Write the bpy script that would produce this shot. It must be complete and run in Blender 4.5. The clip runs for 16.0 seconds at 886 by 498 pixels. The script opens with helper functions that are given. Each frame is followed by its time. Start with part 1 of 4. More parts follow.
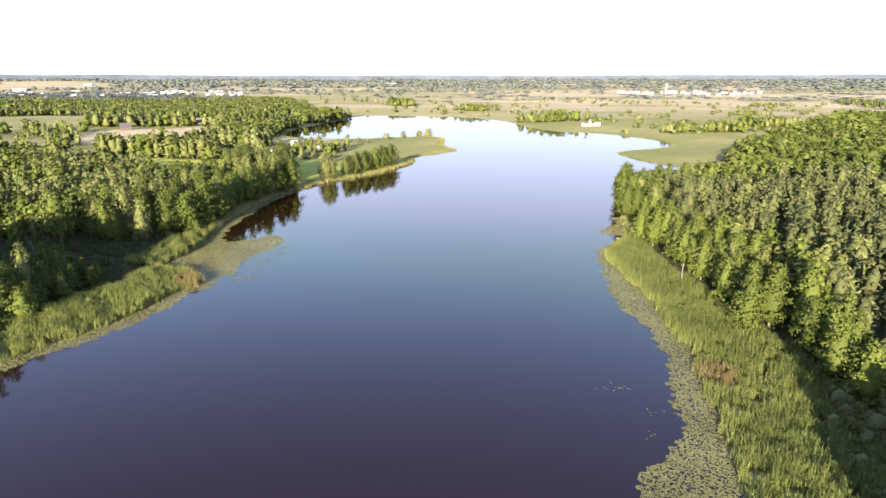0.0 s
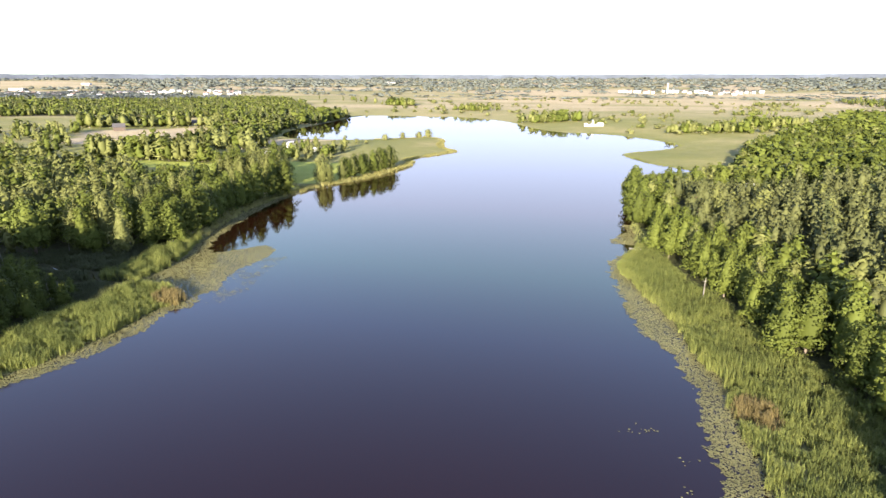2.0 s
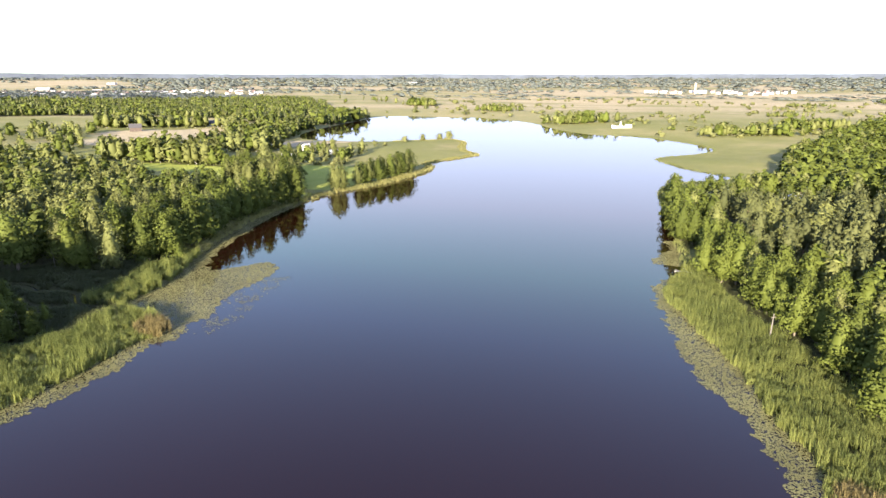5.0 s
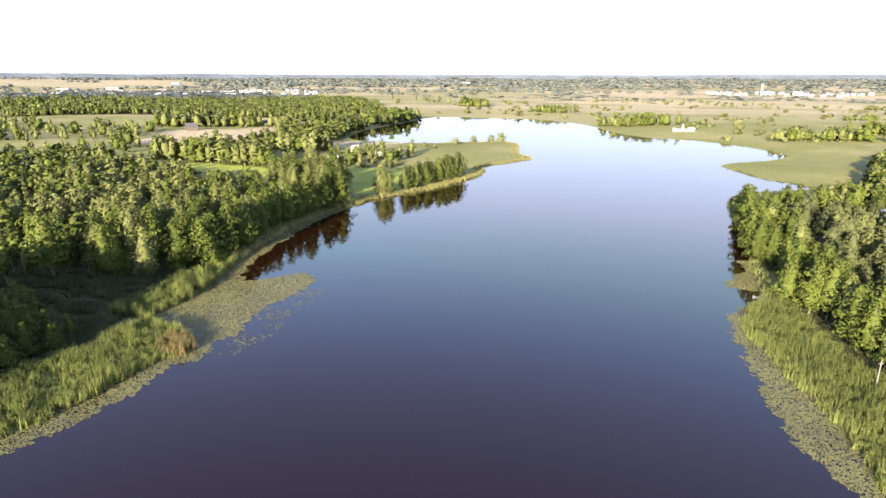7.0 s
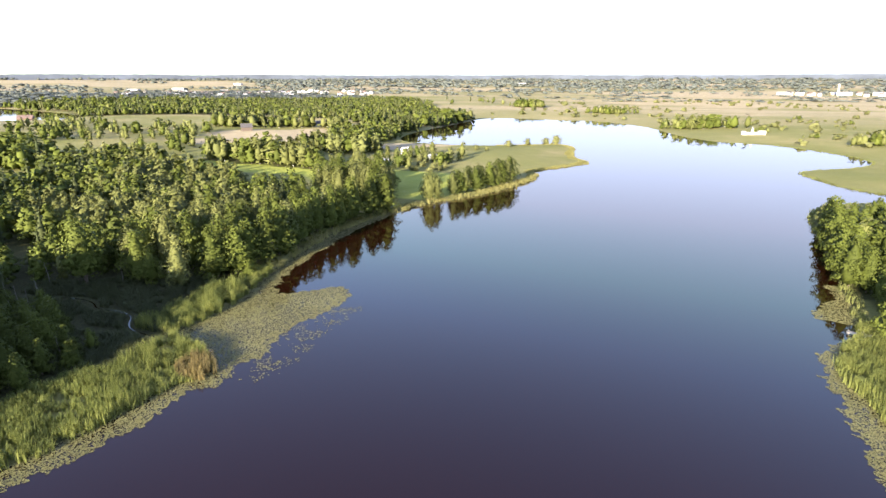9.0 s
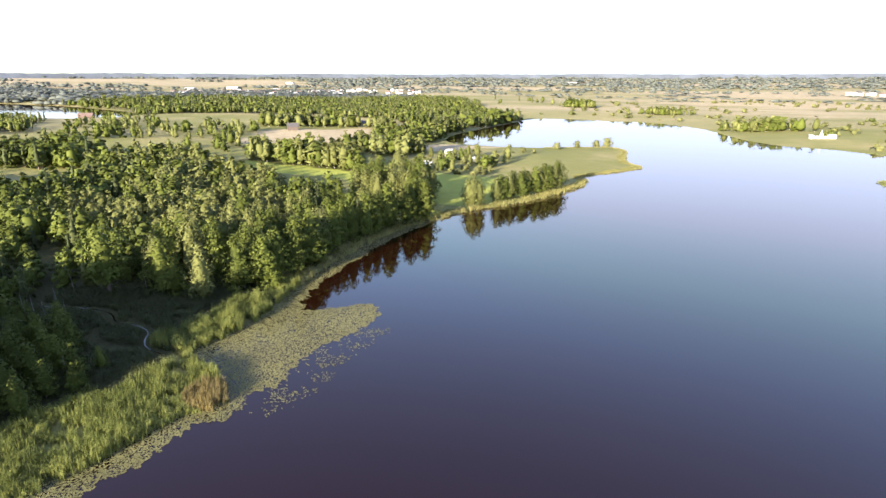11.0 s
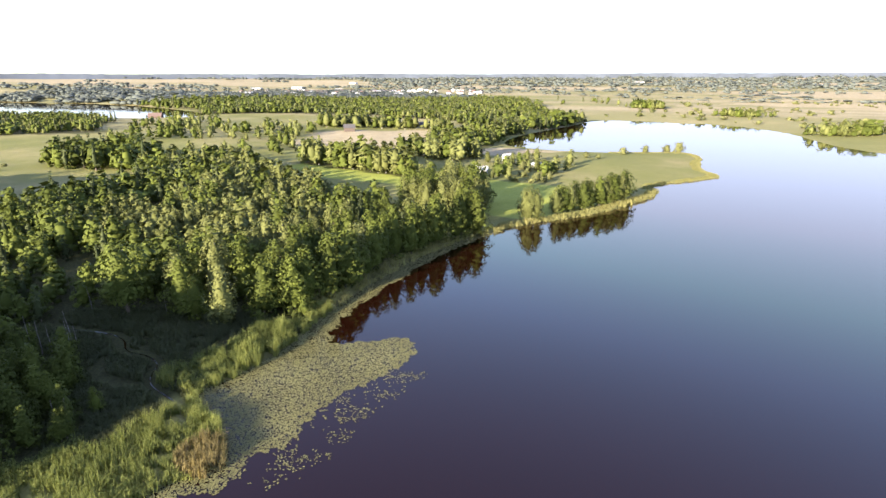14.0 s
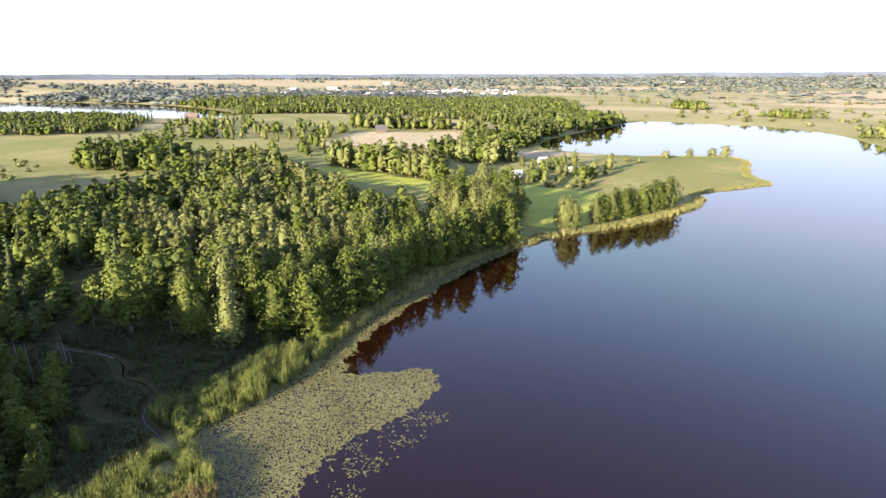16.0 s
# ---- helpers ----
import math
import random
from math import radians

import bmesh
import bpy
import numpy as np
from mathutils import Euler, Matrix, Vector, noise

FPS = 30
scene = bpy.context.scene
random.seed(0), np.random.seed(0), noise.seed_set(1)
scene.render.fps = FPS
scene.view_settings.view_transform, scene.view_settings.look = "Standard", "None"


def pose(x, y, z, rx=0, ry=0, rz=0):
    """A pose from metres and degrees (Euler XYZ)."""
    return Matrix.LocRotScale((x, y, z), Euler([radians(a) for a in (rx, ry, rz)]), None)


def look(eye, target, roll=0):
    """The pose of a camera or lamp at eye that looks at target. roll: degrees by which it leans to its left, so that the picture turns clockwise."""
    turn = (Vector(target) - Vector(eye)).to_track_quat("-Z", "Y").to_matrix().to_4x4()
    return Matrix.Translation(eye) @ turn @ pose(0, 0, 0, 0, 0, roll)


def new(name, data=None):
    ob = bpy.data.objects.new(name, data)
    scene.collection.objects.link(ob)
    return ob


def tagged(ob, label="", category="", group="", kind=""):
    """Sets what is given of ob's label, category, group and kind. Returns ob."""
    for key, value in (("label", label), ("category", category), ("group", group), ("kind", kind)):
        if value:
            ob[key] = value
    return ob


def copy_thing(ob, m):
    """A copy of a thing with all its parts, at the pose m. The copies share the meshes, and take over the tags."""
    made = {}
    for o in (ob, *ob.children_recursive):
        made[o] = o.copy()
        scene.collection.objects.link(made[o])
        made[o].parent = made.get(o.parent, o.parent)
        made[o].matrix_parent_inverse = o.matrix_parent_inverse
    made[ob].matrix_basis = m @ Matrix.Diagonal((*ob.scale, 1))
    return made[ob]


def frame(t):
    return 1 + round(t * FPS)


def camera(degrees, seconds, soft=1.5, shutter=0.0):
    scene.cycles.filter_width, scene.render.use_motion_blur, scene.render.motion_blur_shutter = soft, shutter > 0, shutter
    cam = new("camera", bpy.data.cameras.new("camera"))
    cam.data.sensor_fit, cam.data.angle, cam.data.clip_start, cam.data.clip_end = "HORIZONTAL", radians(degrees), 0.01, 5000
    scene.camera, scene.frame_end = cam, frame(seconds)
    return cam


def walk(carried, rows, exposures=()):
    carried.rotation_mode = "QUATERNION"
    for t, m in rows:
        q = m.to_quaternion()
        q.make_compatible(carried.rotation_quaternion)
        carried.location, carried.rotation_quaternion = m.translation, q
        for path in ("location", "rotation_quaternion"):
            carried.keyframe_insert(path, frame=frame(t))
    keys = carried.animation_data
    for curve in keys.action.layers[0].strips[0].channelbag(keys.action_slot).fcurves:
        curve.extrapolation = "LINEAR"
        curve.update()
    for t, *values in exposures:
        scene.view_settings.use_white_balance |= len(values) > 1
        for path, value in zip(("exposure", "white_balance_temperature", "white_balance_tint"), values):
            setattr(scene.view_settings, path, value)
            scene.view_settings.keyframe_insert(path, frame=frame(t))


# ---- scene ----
cam = camera(73.8, 16.0)
PATH = [
    (0, (4.116, -0.89, 58.522), (3.942, 1.025, 57.971), -0.0),
    (0.5, (3.746, 2.671, 58.563), (3.572, 4.585, 58.011), -0.0),
    (1, (3.33, 6.245, 58.611), (3.156, 8.16, 58.059), 0.0),
    (1.5, (2.859, 9.863, 58.672), (2.685, 11.778, 58.12), -0.0),
    (2, (2.319, 13.521, 58.724), (2.146, 15.435, 58.171), 0.0),
    (2.5, (1.732, 17.18, 58.766), (1.56, 19.095, 58.213), 0.0),
    (3, (1.224, 20.866, 58.794), (1.05, 22.78, 58.241), 0.0),
    (3.5, (0.809, 24.635, 58.812), (0.63, 26.548, 58.258), 0.0),
    (6, (-0.814, 43.982, 58.836), (-1.13, 45.878, 58.283), 0.0),
    (6.5, (-1.235, 47.82, 58.862), (-1.596, 49.708, 58.309), 0.0),
    (7, (-1.668, 51.638, 58.921), (-2.073, 53.517, 58.368), 0.1),
    (7.5, (-2.087, 55.439, 58.987), (-2.533, 57.309, 58.434), 0.1),
    (8, (-2.512, 59.243, 59.037), (-3.002, 61.102, 58.485), 0.1),
    (8.5, (-2.971, 63.082, 59.05), (-3.503, 64.929, 58.498), 0.1),
    (9, (-3.479, 66.909, 59.075), (-4.053, 68.744, 58.523), 0.0),
    (11.5, (-6.882, 85.26, 60.061), (-7.631, 87.029, 59.506), -0.0),
    (12, (-7.699, 88.948, 60.186), (-8.478, 90.705, 59.632), -0.1),
    (12.5, (-8.655, 92.598, 60.297), (-9.464, 94.341, 59.743), -0.1),
    (13, (-9.77, 96.181, 60.401), (-10.608, 97.909, 59.846), -0.2),
    (13.5, (-11.028, 99.747, 60.483), (-11.896, 101.461, 59.927), -0.2),
    (14, (-12.429, 103.359, 60.557), (-13.325, 105.058, 60.001), -0.1),
    (14.5, (-13.968, 107.021, 60.628), (-14.892, 108.705, 60.072), -0.2),
    (15, (-15.638, 110.652, 60.674), (-16.589, 112.322, 60.118), -0.2),
    (15.5, (-17.394, 114.237, 60.703), (-18.371, 115.891, 60.147), -0.2),
    (16, (-19.181, 117.888, 60.722), (-20.173, 119.533, 60.166), -0.2),
]
walk(cam, [(t, look(eye, target, roll)) for t, eye, target, roll in PATH])

# ---- world, sun, exposure ----
SUN_EL, SUN_DIR = radians(13.0), Vector((-0.17, -0.985, 0)).normalized()
world = bpy.data.worlds.new("world")
scene.world = world
world.use_nodes = True
wn = world.node_tree.nodes
sky = wn.new("ShaderNodeTexSky")
sky.sky_type = "NISHITA"
sky.sun_disc = False
sky.sun_elevation = SUN_EL
sky.sun_rotation = math.atan2(SUN_DIR.x, SUN_DIR.y)
sky.air_density, sky.dust_density, sky.ozone_density = 1.0, 0.6, 2.6
veil = wn.new("ShaderNodeMix")  # thin high haze over a clear sky
veil.data_type, veil.blend_type = "RGBA", "ADD"
veil.inputs[0].default_value = 1.0
veil.inputs[7].default_value = (0.3, 0.1, 0.35, 1)
world.node_tree.links.new(sky.outputs[0], veil.inputs[6])
wn["Background"].inputs[1].default_value = 0.111
glare = wn.new("ShaderNodeMix")  # the haze evens out the bright rim of the sky
glare.data_type, glare.blend_type = "RGBA", "DARKEN"
glare.inputs[0].default_value = 1.0
glare.inputs[7].default_value = (2.68, 3.08, 4.25, 1)
world.node_tree.links.new(veil.outputs[2], glare.inputs[6])
world.node_tree.links.new(glare.outputs[2], wn["Background"].inputs[0])
sun_data = bpy.data.lights.new("sun", "SUN")
sun_data.energy, sun_data.angle, sun_data.color = 5.0, radians(0.6), (1.0, 0.88, 0.72)
sun = new("sun", sun_data)
sun.matrix_world = look((SUN_DIR.x * 300, SUN_DIR.y * 300, 300 * math.tan(SUN_EL)), (0, 0, 0))
scene.view_settings.exposure = 2.38


# ---- materials ----
def shader(name, rough=0.8):
    m = bpy.data.materials.new(name)
    m.use_nodes = True
    t = m.node_tree
    b = t.nodes["Principled BSDF"]
    b.inputs["Roughness"].default_value = rough
    return m, t, b


def ramp(t, fac, stops):
    r = t.nodes.new("ShaderNodeValToRGB")
    e = r.color_ramp.elements
    while len(e) < len(stops):
        e.new(0.5)
    for k, (p, c) in enumerate(stops):
        e[k].position, e[k].color = p, (*c, 1)
    t.links.new(fac, r.inputs[0])
    return r.outputs[0]


def noise_tex(t, scale, detail=4.0, rough=0.55, vec=None):
    n = t.nodes.new("ShaderNodeTexNoise")
    n.inputs["Scale"].default_value = scale
    n.inputs["Detail"].default_value = detail
    n.inputs["Roughness"].default_value = rough
    if vec is None:
        vec = t.nodes.new("ShaderNodeTexCoord").outputs["Object"]
    t.links.new(vec, n.inputs["Vector"])
    return n.outputs["Fac"]


def mix(t, fac, a, b, kind="MIX"):
    n = t.nodes.new("ShaderNodeMix")
    n.data_type, n.blend_type = "RGBA", kind
    for sock, v in ((n.inputs[0], fac), (n.inputs[6], a), (n.inputs[7], b)):
        if hasattr(v, "is_output"):
            t.links.new(v, sock)
        elif isinstance(v, (int, float)):
            sock.default_value = v
        else:
            sock.default_value = (*v, 1)
    return n.outputs[2]


def maths(t, op, a, b=0.0):
    n = t.nodes.new("ShaderNodeMath")
    n.operation = op
    for sock, v in zip(n.inputs, (a, b)):
        if hasattr(v, "is_output"):
            t.links.new(v, sock)
        else:
            sock.default_value = v
    return n.outputs[0]


def bump(t, b, height, strength, distance):
    n = t.nodes.new("ShaderNodeBump")
    n.inputs["Strength"].default_value = strength
    n.inputs["Distance"].default_value = distance
    t.links.new(height, n.inputs["Height"])
    t.links.new(n.outputs[0], b.inputs["Normal"])


def world_pos(t):
    return t.nodes.new("ShaderNodeNewGeometry").outputs["Position"]


def plain(name, col, rough=0.7, vary=0.25, scale=3.0, metal=0.0):
    m, t, b = shader(name, rough)
    n = noise_tex(t, scale, 5)
    lo, hi = tuple(c * (1 - vary) for c in col), tuple(min(1, c * (1 + vary)) for c in col)
    t.links.new(ramp(t, n, [(0.3, lo), (0.7, hi)]), b.inputs["Base Color"])
    b.inputs["Metallic"].default_value = metal
    bump(t, b, n, 0.3, 0.02)
    return m


def foliage(name, dark, light, per_tree="object", through_light=0.1):
    """Leaves: the tone of the tree, then of each leaf, then a slow drift over the wood."""
    dark, light = tuple(k * c for k, c in zip((0.86, 0.82, 0.88), dark)), tuple(k * c for k, c in zip((0.86, 0.82, 0.88), light))
    m, t, b = shader(name, 0.7)
    geo = t.nodes.new("ShaderNodeNewGeometry")
    if per_tree == "object":
        tone = t.nodes.new("ShaderNodeObjectInfo").outputs["Random"]
    else:
        a = t.nodes.new("ShaderNodeAttribute")
        a.attribute_name = "tone"
        tone = a.outputs["Fac"]
    f = maths(t, "ADD", maths(t, "MULTIPLY", tone, 0.62), maths(t, "MULTIPLY", geo.outputs["Random Per Island"], 0.38))
    col = ramp(t, f, [(0.1, dark), (0.9, light)])
    drift = noise_tex(t, 0.02, 3, 0.5, geo.outputs["Position"])
    col = mix(t, maths(t, "MULTIPLY", drift, 0.35), col, (light[0] * 1.15, light[1] * 0.95, light[2] * 0.9))
    t.links.new(col, b.inputs["Base Color"])
    b.inputs["Specular IOR Level"].default_value = 0.1
    tr = t.nodes.new("ShaderNodeBsdfTranslucent")
    t.links.new(mix(t, 1.0, col, (1.0, 1.0, 0.45), "MULTIPLY"), tr.inputs[0])
    ms = t.nodes.new("ShaderNodeMixShader")
    ms.inputs[0].default_value = through_light
    t.links.new(b.outputs[0], ms.inputs[1])
    t.links.new(tr.outputs[0], ms.inputs[2])
    t.links.new(ms.outputs[0], t.nodes["Material Output"].inputs[0])
    return m


LEAF = {  # species: dark and light leaf colour
    "alder": ((0.030, 0.045, 0.008), (0.098, 0.128, 0.022)),
    "birch": ((0.064, 0.080, 0.021), (0.146, 0.168, 0.050)),
    "pine": ((0.042, 0.054, 0.019), (0.098, 0.114, 0.038)),
    "spruce": ((0.027, 0.042, 0.015), (0.076, 0.096, 0.034)),
    "linden": ((0.036, 0.056, 0.010), (0.116, 0.150, 0.028)),
    "willow": ((0.060, 0.075, 0.024), (0.150, 0.166, 0.058)),
}
# leaf colours of the skyline woods, with the distance haze mixed in
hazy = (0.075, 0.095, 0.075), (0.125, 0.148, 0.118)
leaf_mat = {k: foliage(k + "_leaves", *v) for k, v in LEAF.items()}
leaf_stuff = {k: foliage(k + "_leaves_of_wood", *v, per_tree="attribute") for k, v in LEAF.items()}
skyline_mat = foliage("hazy_skyline_leaves", *hazy, per_tree="attribute")
reed_mat = foliage("reed_blades", (0.060, 0.095, 0.026), (0.250, 0.290, 0.078), "attribute", 0.35)
sedge_mat = foliage("sedge_blades", (0.05, 0.066, 0.028), (0.10, 0.118, 0.05), "attribute", 0.3)
dry_reed_mat = foliage("dry_reed_blades", (0.17, 0.185, 0.06), (0.36, 0.362, 0.13), "attribute", 0.3)
brown_reed_mat = foliage("brown_reed_blades", (0.13, 0.115, 0.045), (0.25, 0.215, 0.085), "attribute", 0.3)
pad_mat = foliage("lily_pads", (0.118, 0.124, 0.045), (0.230, 0.236, 0.092), "attribute", 0.05)
grass_mat = foliage("grass_blades", (0.12, 0.16, 0.045), (0.22, 0.25, 0.08), "attribute", 0.3)
bark_mat = plain("grey_brown_bark", (0.12, 0.095, 0.07), 0.9, 0.4, 4)
birch_bark = plain("white_birch_bark", (0.25, 0.24, 0.21), 0.8, 0.35, 3)
pine_bark = plain("orange_pine_bark", (0.13, 0.085, 0.055), 0.9, 0.35, 4)
dead_wood = plain("bleached_dead_wood", (0.14, 0.125, 0.105), 0.9, 0.3, 3)


def ground_material():
    m, t, b = shader("ground_cover", 0.95)
    pos = world_pos(t)
    att = t.nodes.new("ShaderNodeAttribute")
    att.attribute_name = "cover"
    sep = t.nodes.new("ShaderNodeSeparateColor")
    t.links.new(att.outputs["Color"], sep.inputs[0])
    big, mid, fine = noise_tex(t, 0.012, 5, 0.6, pos), noise_tex(t, 0.09, 5, 0.6, pos), noise_tex(t, 1.3, 4, 0.6, pos)
    meadow = ramp(t, big, [(0.30, (0.21, 0.213, 0.06)), (0.5, (0.29, 0.265, 0.09)), (0.68, (0.43, 0.352, 0.165))])
    meadow = mix(t, maths(t, "MULTIPLY", mid, 0.6), meadow, (0.165, 0.19, 0.055))
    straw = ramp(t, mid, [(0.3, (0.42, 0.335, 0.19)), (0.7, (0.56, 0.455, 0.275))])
    lawn = ramp(t, mid, [(0.3, (0.33, 0.36, 0.065)), (0.7, (0.41, 0.43, 0.09))])
    # dark floor of woods and marsh, also the painted shade by the east wood
    soil_and_shade = ramp(t, fine, [(0.3, (0.030, 0.030, 0.014)), (0.7, (0.065, 0.07, 0.025))])
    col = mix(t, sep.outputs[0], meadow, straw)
    col = mix(t, sep.outputs[1], col, lawn)
    col = mix(t, sep.outputs[2], col, soil_and_shade)
    grain = ramp(t, fine, [(0.25, (0.56, 0.56, 0.56)), (0.75, (0.92, 0.92, 0.92))])
    col = mix(t, 1.0, col, grain, "MULTIPLY")
    t.links.new(col, b.inputs["Base Color"])
    b.inputs["Specular IOR Level"].default_value = 0.1
    bump(t, b, fine, 0.8, 0.35)
    return m


def water_material():
    m, t, b = shader("lake_water", 0.03)
    pos = world_pos(t)
    n = noise_tex(t, 0.02, 3, 0.5, pos)
    t.links.new(ramp(t, n, [(0.3, (0.0092, 0.0021, 0.0009)), (0.7, (0.0108, 0.0026, 0.0012))]), b.inputs["Base Color"])
    b.inputs["IOR"].default_value = 1.36
    calm = noise_tex(t, 0.008, 3, 0.5, pos)
    rr = maths(t, "ADD", 0.015, maths(t, "MULTIPLY", calm, 0.06))
    t.links.new(rr, b.inputs["Roughness"])
    bump(t, b, noise_tex(t, 0.9, 3, 0.5, pos), 0.02, 0.05)
    return m


ground_mat, water_mat = ground_material(), water_material()

# ---- plan of the lake and the land ----
WEST = [(-150, -330), (-150, -150), (-138, 0), (-118, 62), (-104, 102), (-97, 117), (-91, 128), (-89, 141), (-88, 152), (-82, 159), (-92, 167), (-106, 171),
        (-104, 182), (-103, 192), (-108, 214), (-112, 240), (-113, 279), (-107, 310), (-96, 340), (-79, 361), (-63, 401), (-55, 443),
        (-66, 458), (-48, 484), (-27, 517), (-43, 534), (-48, 569), (-50, 617), (-67, 641), (-102, 618), (-143, 606), (-192, 609),
        (-225, 626), (-243, 690), (-240, 790), (-230, 900), (-232, 1000)]
EAST = [(-165, 1000), (-80, 985), (-33, 961), (20, 882), (44, 775), (59, 738), (82, 702), (119, 698), (150, 655), (175, 588), (155, 546),
        (104, 514), (105, 487), (113, 448), (134, 424), (128, 409), (102, 402), (86, 388), (74, 360), (65, 292), (57, 243), (55, 222), (46, 209), (43, 198), (45, 182), (48, 160), (49, 147), (47, 133), (52, 126), (47, 116), (47, 105),
        (45, 88), (43, 76), (34, 50), (34, 0), (60, -150), (60, -330)]
SECOND = [(-2500, 900), (-2040, 975), (-1780, 1005), (-1600, 1050), (-1330, 1030), (-980, 905), (-880, 850), (-850, 800), (-880, 730), (-960, 715),
          (-1030, 695), (-1240, 620), (-1700, 520), (-2300, 600)]


def smooth(poly, n=2):
    p = np.array(poly, float)
    for _ in range(n):
        q = np.roll(p, -1, 0)
        p = np.stack([0.75 * p + 0.25 * q, 0.25 * p + 0.75 * q], 1).reshape(-1, 2)
    return p


def ragged(poly, x, y, size=14.0):
    """Inside an outline whose edge wanders by some metres."""
    return inside(poly, x + size * 0.5 * waves(x, y, size * 1.3, 8), y + size * 0.5 * waves(x, y, size * 1.1, 3))


def inside(poly, x, y):
    p = np.asarray(poly, float)
    q = np.roll(p, -1, 0)
    r = np.zeros(np.shape(x), bool)
    for (x0, y0), (x1, y1) in zip(p, q):
        if y0 != y1:
            r ^= ((y0 > y) != (y1 > y)) & (x < (x1 - x0) * (y - y0) / (y1 - y0) + x0)
    return r


def edge_distance(poly, x, y):
    """Metres to the outline, positive outside it."""
    p = np.asarray(poly, float)
    q = np.roll(p, -1, 0)
    best = np.full(np.shape(x), 1e9)
    for (x0, y0), (x1, y1) in zip(p, q):
        dx, dy = x1 - x0, y1 - y0
        s = np.clip(((x - x0) * dx + (y - y0) * dy) / (dx * dx + dy * dy + 1e-9), 0, 1)
        best = np.minimum(best, (x - x0 - s * dx) ** 2 + (y - y0 - s * dy) ** 2)
    return np.where(inside(p, x, y), -1, 1) * np.sqrt(best)


LAKE, LAKE_2 = smooth(WEST + EAST), smooth(SECOND)


def waves(x, y, size, seed=0.0):
    """A cheap smooth field between about -1 and 1."""
    a, b = x / size + seed, y / size - seed * 1.7
    return (np.sin(a * 1.3 + 1.7 * np.sin(b * 0.9 + seed)) + np.sin(b * 1.7 + 1.3 * np.sin(a * 1.1 - seed)) + np.sin((a + b) * 0.8 + seed * 3)) / 3


def shore(x, y):
    return np.minimum(edge_distance(LAKE, x, y), edge_distance(LAKE_2, x, y)) + 0.8 * waves(x, y, 3.0) + 0.5 * waves(x, y, 1.3, 2.0)


def far_rise(x, y):
    r = np.minimum(np.hypot(x, y - 150), 4500)
    return 52 * np.clip((r - 1150) / 3350, 0, 1) ** 1.25


def ground_z(x, y, sd=None):
    x, y = np.asarray(x, float), np.asarray(y, float)
    sd = shore(x, y) if sd is None else sd
    land = np.clip(sd * 0.12, -2.5, 0.35) + np.clip(sd - 15, 0, 120) * 0.018
    roll = np.clip((sd - 20) / 60, 0, 1)
    r = np.hypot(x, y - 150)
    return land + roll * (0.5 * waves(x, y, 25) + np.clip(r / 900, 0.3, 5) * 1.3 * (waves(x, y, 170, 4) + 1)) + np.minimum(far_rise(x, y), np.clip(sd - 5, 0, None) * 0.05)


